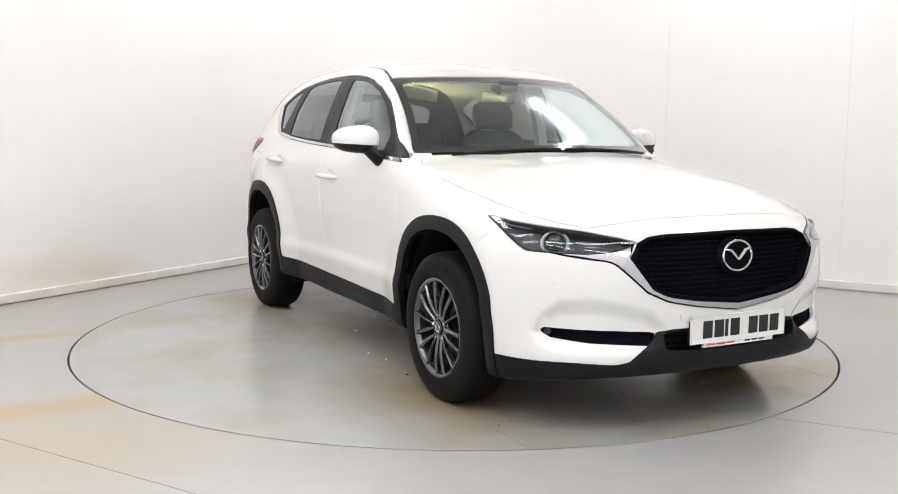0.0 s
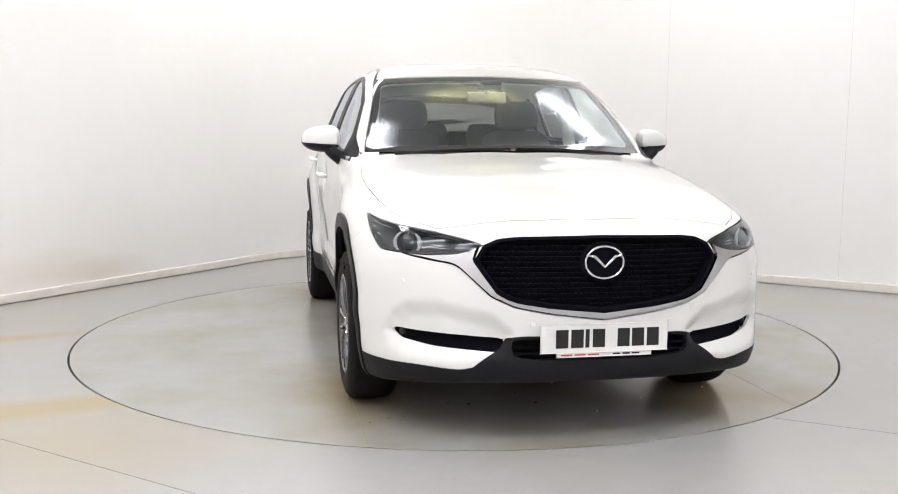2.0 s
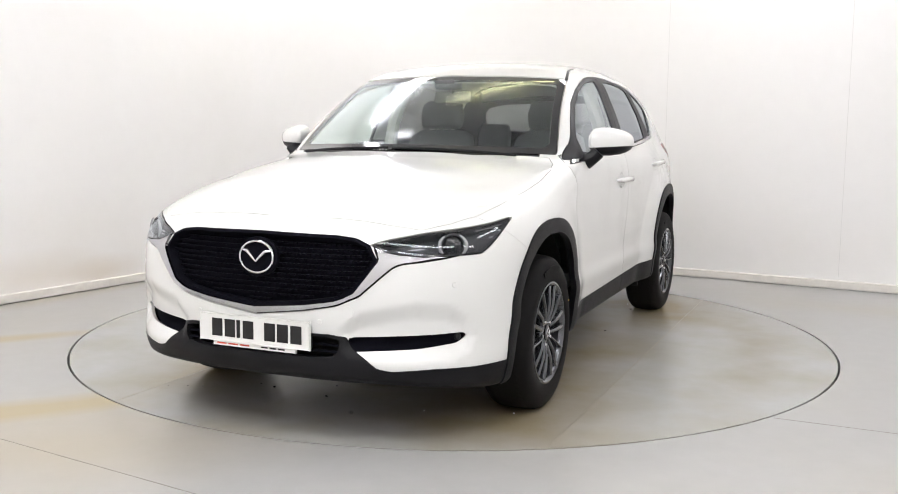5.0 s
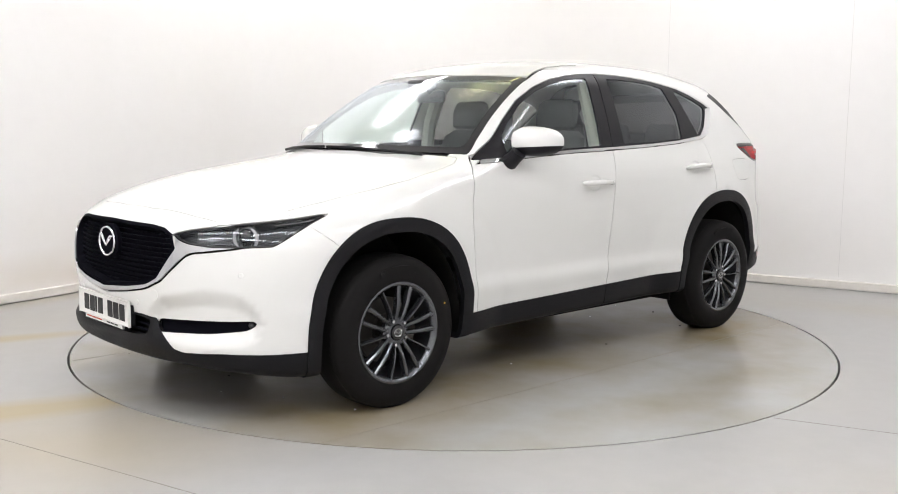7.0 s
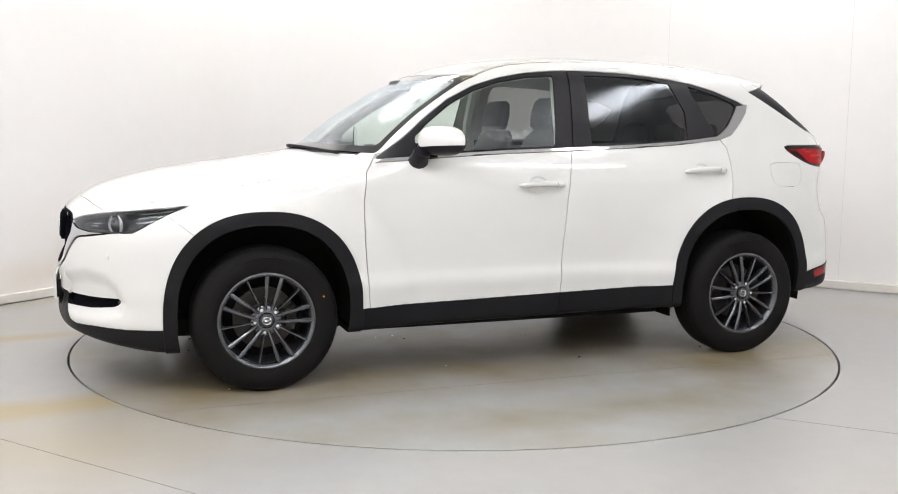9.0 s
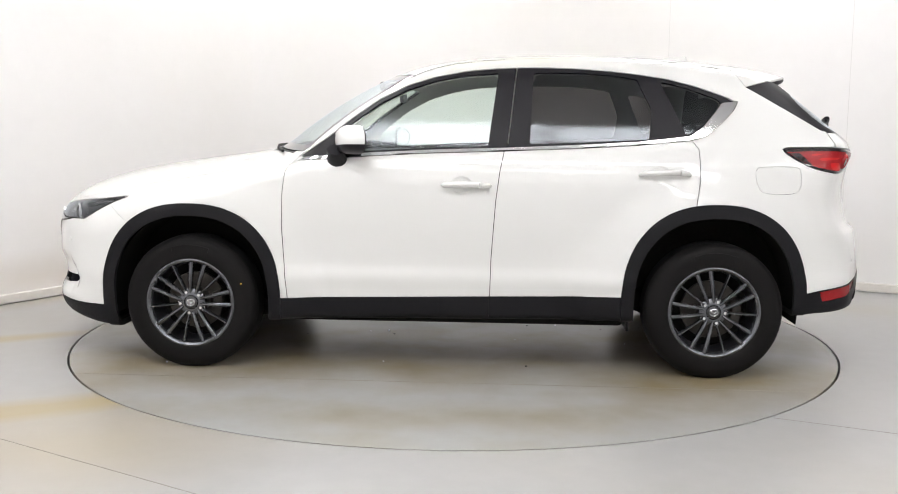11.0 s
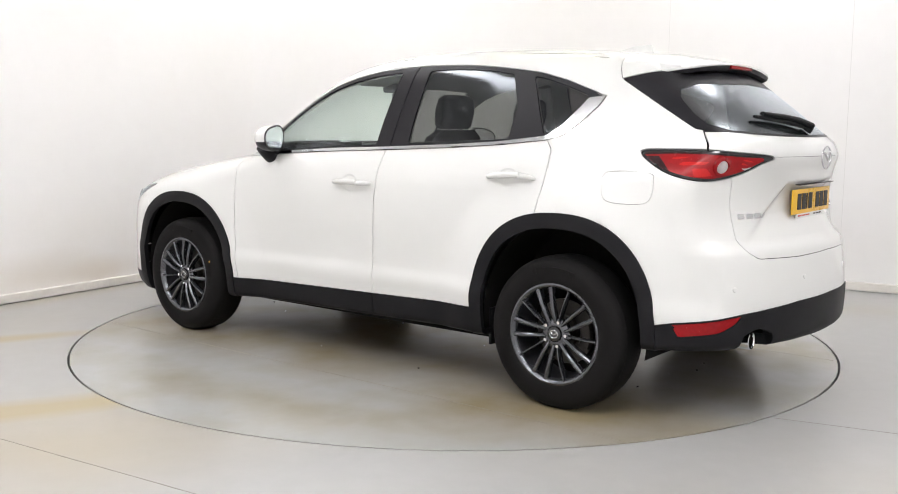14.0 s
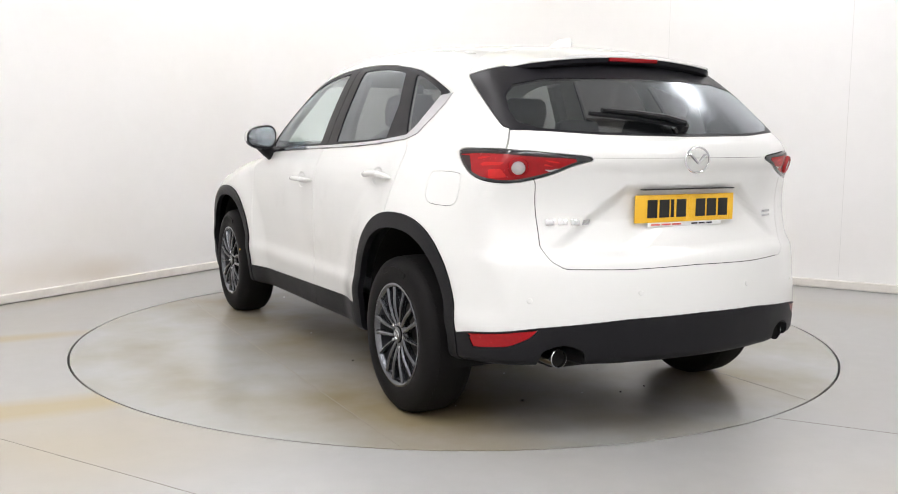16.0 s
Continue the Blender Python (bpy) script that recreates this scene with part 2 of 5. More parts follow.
SIDE = curve([(.15, .81), (.25, .853), (.35, .872), (.42, .880), (.49, .889), (.56, .882), (.66, .887), (.78, .896), (.9, .899), (.97, .897), (1.03, .889),
              (1.08, .875), (1.12, .858), (1.17, .835), (1.30, .788), (1.43, .733), (1.54, .68), (1.7, .585)])
TAPER = curve([(-2.4, .07), (-1.95, .010), (-1.5, .001), (-1.0, .0), (.6, .0), (1.2, .008), (1.55, .03), (1.8, .055), (2.1, .10), (2.4, .15)])
UPPER = curve([(-2.4, 0), (.8, 0), (1.4, .012), (1.9, .045), (2.4, .09)])
FRONT = curve([(.1, -2.14), (.2, -2.21), (.26, -2.26), (.34, -2.285), (.44, -2.275), (.56, -2.28), (.74, -2.268), (.84, -2.245), (.9, -2.20), (1.0, -2.10), (1.3, -1.6)])
REAR = curve([(.2, 2.18), (.3, 2.24), (.38, 2.27), (.5, 2.275), (.66, 2.26), (.74, 2.245), (.80, 2.205), (.95, 2.175), (1.08, 2.195), (1.14, 2.21), (1.2, 2.19),
              (1.25, 2.135), (1.387, 1.965), (1.5, 1.815), (1.62, 1.66), (1.8, 1.45)])
BOTTOM = curve([(-2.4, .275), (-2.22, .265), (-2.0, .232), (-1.8, .208), (-.9, .262), (.9, .288), (1.75, .33), (2.1, .345), (2.4, .35)])
ROUND = curve([(-2.4, .12), (-1.6, .15), (-1.0, .10), (-.7, .06), (-.2, .10), (.5, .13), (1.4, .12), (1.9, .10), (2.4, .10)])


FLARE = (.038, .046)
POCKET = [(-1.13, .445), (-1.20, .535), (-1.30, .585), (-1.50, .600), (-1.80, .560), (-1.92, .47), (-1.86, .36), (-1.60, .335), (-1.28, .345), (-1.17, .375)]


def smax(a, b, k):
    h = np.maximum(k - np.abs(a - b), 0) / k
    return np.maximum(a, b) + h * h * k * .25


def solid(x, y, z):
    """Below zero inside the shell."""
    x = np.abs(x)
    ye = y - SWEEP(y) * x * x
    slope = (TOP(ye + .004) - TOP(ye - .004)) / .008
    ft = (z - TOP(ye) + CROWN(y) * x * x) / np.sqrt(1 + slope**2)
    flare = 0
    for wy, wz, bulge in ((-1.337, .36, FLARE[0]), (1.352, .37, FLARE[1])):
        d = np.sqrt((y - wy)**2 + (z - wz)**2)
        flare = flare + bulge * np.clip(1 - np.abs(d - .46) / .27, 0, 1)**2 * (3 - 2 * np.clip(1 - np.abs(d - .46) / .27, 0, 1))
    up = np.clip((z - 1.1) / .4, 0, 1.4)
    xs = SIDE(z) - TAPER(y) - UPPER(y) * up + flare
    sl = (SIDE(z + .004) - SIDE(z - .004)) / .008
    fs = (x - xs) / np.sqrt(1 + sl**2)
    sf = (FRONT(z + .004) - FRONT(z - .004)) / .008
    ff = (FRONT(z) + .15 * x**2 + .45 * x**4 - y) / np.sqrt(1 + sf**2 + (.3 * x + 1.8 * x**3)**2)
    sr = (REAR(z + .004) - REAR(z - .004)) / .008
    fr = (y - REAR(z) + .30 * x**2 + .12 * x**4) / np.sqrt(1 + sr**2 + (.6 * x + .48 * x**3)**2)
    lip = np.maximum(np.maximum(z - 1.045, (x - .325) * .628 + (z - 1.03) * .778), -1)
    hollow = np.clip(-lip / .055, 0, 1)
    fr = fr + .026 * hollow * hollow * (3 - 2 * hollow) * np.clip((z - .76) / .14, 0, 1) * (y > 1)
    f = smax(ft, fs, ROUND(y))
    f = smax(f, ff, .07)
    # hollow in the front bumper round the fog lamp slot
    nose = (y < -1.45) & (z < .70) & (z > .28)
    if np.any(nose):
        dent = np.clip(-poly((x + y)[nose], z[nose], POCKET) / .085, 0, 1)
        f = np.array(f)
        f[nose] += .024 * dent * dent * (3 - 2 * dent)
    f = smax(f, fr, .05)
    return smax(f, (BOTTOM(y) - z), .03)


def normals_of(v):
    e, g = .003, []
    for i in range(3):
        d = np.zeros(3)
        d[i] = e
        g.append(solid(*(v + d).T) - solid(*(v - d).T))
    n = np.array(g).T
    return n / np.maximum(np.linalg.norm(n, axis=1), 1e-9)[:, None]


def shell(ends=1.5, na=170, ns=190, nc=66):
    """The left half of the car's skin: vertices, normals, triangles."""
    el = np.radians(np.linspace(-62, 90, na))
    origin, way = [], []
    rows = [("f", a) for a in np.linspace(90, 0, nc, endpoint=False)] + [("m", s) for s in np.linspace(-ends, ends, ns)] \
        + [("r", a) for a in np.linspace(90, 0, nc, endpoint=False)[::-1]]
    for kind, a in rows:
        s = a if kind == "m" else (-ends if kind == "f" else ends)
        az = 0 if kind == "m" else radians(a) * (-1 if kind == "f" else 1)
        origin.append(np.tile((0, s, .66 + .06 * (s + 1.5) / 3), (na, 1)))
        way.append(np.stack([np.cos(el) * math.cos(az), np.cos(el) * math.sin(az), np.sin(el)], 1))
    o, d = np.concatenate(origin), np.concatenate(way)
    lo, hi = np.zeros(len(o)), np.full(len(o), 2.4)
    for _ in range(32):
        mid = (lo + hi) / 2
        ins = solid(*(o + d * mid[:, None]).T) < 0
        lo, hi = np.where(ins, mid, lo), np.where(ins, hi, mid)
    v = o + d * lo[:, None]
    v[np.abs(v[:, 0]) < 1e-5, 0] = 0
    nr = len(rows)
    i = (np.arange(nr - 1)[:, None] * na + np.arange(na - 1)[None]).ravel()
    t = np.concatenate([np.stack([i, i + na, i + na + 1], 1), np.stack([i, i + na + 1, i + 1], 1)])
    a = np.linalg.norm(np.cross(v[t[:, 1]] - v[t[:, 0]], v[t[:, 2]] - v[t[:, 0]]), axis=1)
    t = t[a > 1e-9]
    n = normals_of(v)
    c = np.cross(v[t[:, 1]] - v[t[:, 0]], v[t[:, 2]] - v[t[:, 0]])
    flip = np.einsum("ij,ij->i", c, n[t].mean(1)) < 0
    t[flip] = t[flip][:, ::-1]
    return v, n, t


# ---------------------------------------------------------------- cutting the skin into panels
def compact(mesh):
    v, n, t = mesh
    used = np.unique(t)
    back = np.zeros(len(v), int)
    back[used] = np.arange(len(used))
    return v[used], n[used], back[t]


def clip_mesh(mesh, s):
    """Splits triangles along s = 0; gives the piece below zero and the piece above."""
    v, n, t = mesh
    if len(t) == 0:
        return mesh, mesh
    s = np.where(np.abs(s) < 1e-7, 1e-7, s)
    neg = s[t] < 0
    cnt = neg.sum(1)
    mixed = (cnt == 1) | (cnt == 2)
    tm, nm = t[mixed], neg[mixed]
    lone = np.where((cnt[mixed] == 1)[:, None], nm, ~nm).argmax(1)
    r = np.arange(len(tm))
    a, b, c = tm[r, lone], tm[r, (lone + 1) % 3], tm[r, (lone + 2) % 3]
    edges = np.sort(np.concatenate([np.stack([a, b], 1), np.stack([a, c], 1)]), axis=1)
    if len(edges):
        uniq, inv = np.unique(edges, axis=0, return_inverse=True)
        inv = inv.ravel()
        k = (s[uniq[:, 0]] / (s[uniq[:, 0]] - s[uniq[:, 1]]))[:, None]
        nv = v[uniq[:, 0]] * (1 - k) + v[uniq[:, 1]] * k
        nn = n[uniq[:, 0]] * (1 - k) + n[uniq[:, 1]] * k
        nn /= np.linalg.norm(nn, axis=1)[:, None]
        pab, pac = inv[:len(tm)] + len(v), inv[len(tm):] + len(v)
        v2, n2 = np.concatenate([v, nv]), np.concatenate([n, nn])
    else:
        pab = pac = np.zeros(0, int)
        v2, n2 = v, n
    small = np.stack([a, pab, pac], 1)
    big = np.concatenate([np.stack([pab, b, c], 1), np.stack([pab, c, pac], 1)])
    lone_in = cnt[mixed] == 1
    two = np.concatenate([lone_in, lone_in])
    inside = np.concatenate([t[cnt == 3], small[lone_in], big[~two]])
    outside = np.concatenate([t[cnt == 0], small[~lone_in], big[two]])
    return compact((v2, n2, inside)), compact((v2, n2, outside))


def poly(px, py, pts):
    """Signed distance to a polygon, negative inside."""
    p = np.array(pts, float)
    q = np.roll(p, -1, 0)
    best, odd = np.full(len(px), 9e9), np.zeros(len(px), bool)
    for (ax, ay), (bx, by) in zip(p, q):
        ex, ey = bx - ax, by - ay
        w = np.clip(((px - ax) * ex + (py - ay) * ey) / (ex * ex + ey * ey), 0, 1)
        best = np.minimum(best, (px - ax - w * ex)**2 + (py - ay - w * ey)**2)
        if ay != by:
            odd ^= ((ay > py) != (by > py)) & (px < ex * (py - ay) / ey + ax)
    return np.where(odd, -1, 1) * np.sqrt(best)


def smoothed(pts, n=4, closed=True):
    """A rounder outline through the same points."""
    p = [np.array(a, float) for a in pts]
    out, m = [], len(p)
    for i in range(m if closed else m - 1):
        a, b, c, d = p[(i - 1) % m], p[i], p[(i + 1) % m], p[(i + 2) % m]
        if not closed:
            a, d = p[max(i - 1, 0)], p[min(i + 2, m - 1)]
        for k in range(n):
            t = k / n
            out.append(.5 * (2 * b + (c - a) * t + (2 * a - 5 * b + 4 * c - d) * t * t + (3 * b - a - 3 * c + d) * t**3))
    if not closed:
        out.append(p[-1])
    return out


class Region:
    """Outlines in side (y, z), front or rear (x, z), top (x, y) and corner views (x + y or y - x, z)."""
    def __init__(self, view, pts, extra=None):
        self.view, self.pts, self.extra = view, pts, extra

    def __call__(self, v):
        x, y, z = v.T
        a, b = {"side": (y, z), "front": (x, z), "top": (x, y), "fcorner": (x + y, z), "rcorner": (y - x, z)}[self.view]
        s = poly(a, b, self.pts)
        return np.maximum(s, self.extra(x, y, z)) if self.extra else s


def biggest(mesh):
    """The largest connected piece."""
    v, n, t = mesh
    if len(t) == 0:
        return mesh
    tag = np.arange(len(v))
    while True:
        low = tag[t].min(1)
        nxt = tag.copy()
        for k in range(3):
            np.minimum.at(nxt, t[:, k], low)
        if (nxt == tag).all():
            break
        tag = nxt
    ids, cnt = np.unique(tag[t[:, 0]], return_counts=True)
    return compact((v, n, t[tag[t[:, 0]] == ids[cnt.argmax()]]))


def take(mesh, fn, gap=0.):
    """The piece inside fn and the rest, with an open joint of twice the gap between them."""
    s = fn(mesh[0])
    if gap == 0:
        return clip_mesh(mesh, s)
    return clip_mesh(mesh, s + gap)[0], clip_mesh(mesh, s - gap)[1]


def skin(name, mesh, mat, parent, side, depth=.012, lift=0., label=""):
    """Links a piece of skin with turned-in edges. side: 1 left, -1 right, 0 both halves joined."""
    v, n, t = mesh
    v = v + n * lift
    e = np.sort(np.concatenate([t[:, [0, 1]], t[:, [1, 2]], t[:, [2, 0]]]), axis=1)
    d = np.concatenate([t[:, [0, 1]], t[:, [1, 2]], t[:, [2, 0]]])
    uq, first, cnt = np.unique(e, axis=0, return_index=True, return_counts=True)
    edge = d[first[cnt == 1]]
    if side == 0:
        edge = edge[~((np.abs(v[edge[:, 0], 0]) < 2e-4) & (np.abs(v[edge[:, 1], 0]) < 2e-4))]
    if depth and len(edge):
        a, b = edge.T
        out = np.cross(v[b] - v[a], n[a])
        out /= np.maximum(np.linalg.norm(out, axis=1), 1e-9)[:, None]
        k = len(v)
        m = len(a)
        va, vb = v[a], v[b]
        v = np.concatenate([v, va, vb, va - n[a] * depth, vb - n[b] * depth])
        n = np.concatenate([n, out, out, out, out])
        i = np.arange(m)
        t = np.concatenate([t, np.stack([k + i, k + 2 * m + i, k + 3 * m + i], 1), np.stack([k + i, k + 3 * m + i, k + m + i], 1)])
    flip = np.array([-1, 1, 1])
    if side == -1:
        v, n, t = v * flip, n * flip, t[:, ::-1]
    if side == 0:
        t = np.concatenate([t, (t + len(v))[:, ::-1]])
        v, n = np.concatenate([v, v * flip]), np.concatenate([n, n * flip])
    me = bpy.data.meshes.new(name)
    me.from_pydata(v.tolist(), [], t.tolist())
    me.polygons.foreach_set("use_smooth", [True] * len(me.polygons))
    me.normals_split_custom_set_from_vertices(n.tolist())
    return link(name, me, mat, parent, label)


def both(name, mesh, mat, parent, depth=.012, lift=0., label=""):
    return [skin(name, mesh, mat, parent, s, depth, lift, label) for s in (1, -1)]


# ---------------------------------------------------------------- room
def plank(name, a, b, thick, z0, z1, mat, parent=None, kind="structure", label="", out=1):
    """A wall or board from a to b on the plan; thick to the outside."""
    a, b = Vector((*a, 0)), Vector((*b, 0))
    d = (b - a).normalized()
    nrm = Vector((-d.y, d.x, 0)) * thick * out
    bm = bmesh.new()
    q = [bm.verts.new(p + Vector((0, 0, z))) for z in (z0, z1) for p in (a, b, b + nrm, a + nrm)]
    for f in ((0, 1, 2, 3), (4, 5, 6, 7), (0, 1, 5, 4), (1, 2, 6, 5), (2, 3, 7, 6), (3, 0, 4, 7)):
        bm.faces.new([q[i] for i in f])
    ob = part(name, bm, mat, parent, smooth=False)
    return tagged(ob, label, "", "", kind)


CORNER = Vector((-1.168, 4.25))
DIR_L, DIR_R = Vector((-.4975, -.8675)), Vector((.8675, -.4975))
FAR_L, FAR_R = CORNER + DIR_L * 9.5, CORNER + DIR_R * 11.0
NEAR_R = FAR_R + DIR_L * 9.5
HEIGHT = 4.0


COVE = 1.4
N_L, N_R = DIR_R.copy(), DIR_L.copy()


def cove(t0, t1, steps, inset):
    """Points along the rounded corner, inset from the wall face."""
    c = CORNER + DIR_L * COVE + N_L * COVE
    a0, a1 = math.atan2(-N_L.y, -N_L.x), math.atan2(-N_R.y, -N_R.x)
    while a1 - a0 > math.pi:
        a1 -= 2 * math.pi
    while a1 - a0 < -math.pi:
        a1 += 2 * math.pi
    return [c + (COVE - inset) * Vector((math.cos(a0 + (a1 - a0) * k / steps), math.sin(a0 + (a1 - a0) * k / steps))) for k in range(steps + 1)]


def room():
    plank("wall_left", FAR_L, CORNER + DIR_L * COVE, .15, 0, HEIGHT, WALL_LEFT, label="white painted wall with faint brown stains low down")
    plank("wall_right", CORNER + DIR_R * COVE, FAR_R, .15, 0, HEIGHT, WALL, label="white painted panel wall with faint upright joints")
    bm = bmesh.new()
    cols = [[bm.verts.new((p.x, p.y, z)) for p, z in ((a, 0), (a, HEIGHT), (q, HEIGHT), (q, 0))] for a, q in zip(cove(0, 1, 24, 0), cove(0, 1, 24, -.15))]
    for a, q in zip(cols, cols[1:]):
        for k in range(4):
            bm.faces.new((a[k], a[(k + 1) % 4], q[(k + 1) % 4], q[k]))
    bm.faces.new(cols[0])
    bm.faces.new(cols[-1][::-1])
    tagged(part("wall_corner", bm, WALL), "rounded white corner between the two painted walls", kind="structure")
    # two unseen walls, added so that the closed white room evens the light
    plank("bounce_wall_back", FAR_R, NEAR_R, .15, 0, HEIGHT, WALL, label="unseen white wall added to close the room and bounce light")
    plank("bounce_wall_near", NEAR_R, FAR_L, .15, 0, HEIGHT, WALL, label="unseen white wall added to close the room and bounce light")
    prof = [(0, .008), (.022, .008), (.022, .064), (.016, .070), (0, .071)]
    runs = (lambda w: [CORNER + DIR_L * COVE + N_L * w, FAR_L + N_L * w], lambda w: [CORNER + DIR_R * COVE + N_R * w, FAR_R + N_R * w], lambda w: cove(0, 1, 16, w))
    for run in runs:
        bm = bmesh.new()
        lines = [[bm.verts.new((p.x, p.y, h)) for p in run(w)] for w, h in prof]
        for i in range(len(prof)):
            a, q = lines[i], lines[(i + 1) % len(prof)]
            for k in range(len(a) - 1):
                bm.faces.new((a[k], a[k + 1], q[k + 1], q[k]))
        bm.faces.new([r[0] for r in lines])
        bm.faces.new([r[-1] for r in lines][::-1])
        tagged(part("baseboard", bm, SKIRT, smooth=False), "off-white painted skirting board along the wall", kind="structure")
    for d in (3.46, 4.93, 6.4):
        p = CORNER + DIR_R * d + N_R * .0015
        q = p + DIR_R * .004
        plank("trim", p, q, .003, .1, HEIGHT, WALLSEAM, out=1, label="thin upright joint between wall panels")
    # floor with a round opening for the turntable
    bm = bmesh.new()
    seg = 160
    ring = [bm.verts.new((2.243 * math.cos(2 * math.pi * i / seg), 2.243 * math.sin(2 * math.pi * i / seg), 0)) for i in range(seg)]
    outer = [bm.verts.new((16 * math.cos(2 * math.pi * i / seg), 16 * math.sin(2 * math.pi * i / seg), 0)) for i in range(seg)]
    low = [bm.verts.new((v.co.x, v.co.y, -.14)) for v in ring]
    for i in range(seg):
        j = (i + 1) % seg
        bm.faces.new((ring[i], outer[i], outer[j], ring[j]))
        bm.faces.new((ring[i], ring[j], low[j], low[i]))
    tagged(part("floor", bm, FLOOR), "pale grey painted concrete floor with brown drag stains", kind="structure")
    bm = bmesh.new()
    bmesh.ops.create_circle(bm, cap_ends=True, segments=96, radius=2.4, matrix=Matrix.Translation((0, 0, -.14)))
    tagged(part("pit", bm, JOINT), "dark gap round the turntable", kind="structure")
    for a, b in (((-1.822, -2.153), (-.98, -2.655)), ((1.418, -1.759), (4.4, -3.13)), ((-1.822, -2.153), (-4.0, -.86)), ((-.98, -2.655), (.2, -3.36))):
        a, b = Vector(a), Vector(b)
        plank("floor_joint", a, b, .0035, -.003, .0012, SEAM, label="thin dark joint in the painted floor")
    bm = bmesh.new()
    for z in (HEIGHT, HEIGHT + .2):
        vs = [bm.verts.new((p.x, p.y, z)) for p in (CORNER, FAR_R, NEAR_R, FAR_L)]
        bm.faces.new(vs)
    tagged(part("ceiling", bm, CEIL, smooth=False), "plain white ceiling", kind="structure")


def ceiling_light():
    e = new("ceiling_light")
    bm = bmesh.new()
    box(bm, -1.1, 1.1, -.24, .24, -.02, .06, .012)
    part("housing", bm, METAL, e)
    bm = bmesh.new()
    box(bm, -1.06, 1.06, -.20, .20, -.045, -.018, .01)
    part("diffuser", bm, TUBE, e, "glowing opal diffuser")
    return tagged(e, "long white fluorescent ceiling light with glowing diffuser", "ceiling light", "ceiling lights")


def turntable():
    e = new("turntable")
    bm = bmesh.new()
    seg, r = 160, 2.231
    top = [bm.verts.new((r * math.cos(2 * math.pi * i / seg), r * math.sin(2 * math.pi * i / seg), 0)) for i in range(seg)]
    low = [bm.verts.new((v.co.x, v.co.y, -.13)) for v in top]
    bm.faces.new(top)
    for i in range(seg):
        bm.faces.new((top[i], low[i], low[(i + 1) % seg], top[(i + 1) % seg]))
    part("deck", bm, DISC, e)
    for x in (-.775, 1.222):
        h = math.sqrt(r * r - x * x) - .01
        bm = bmesh.new()
        box(bm, x - .0013, x + .0013, -h, h, -.01, .0008)
        part("deck_joint", bm, DECKSEAM, e, "thin dark joint between deck plates")
    return tagged(e, "round grey turntable flush with the painted floor", "turntable")


def crumbs(name, mat, count, seed, label):
    """Loose bits lying on the turntable under the car."""
    rng = random.Random(seed)
    bm = bmesh.new()
    for _ in range(count):
        x, y, s = rng.uniform(-.75, .95), rng.uniform(-1.95, 1.9), rng.uniform(.003, .009)
        m = pose(x, y, s * .35, rng.uniform(0, 30), 0, rng.uniform(0, 360)) @ Matrix.Diagonal((s, s * .7, s * .4, 1))
        bmesh.ops.create_icosphere(bm, subdivisions=1, radius=1, matrix=m)
    return tagged(part(name, bm, mat), label, name, kind="stuff")


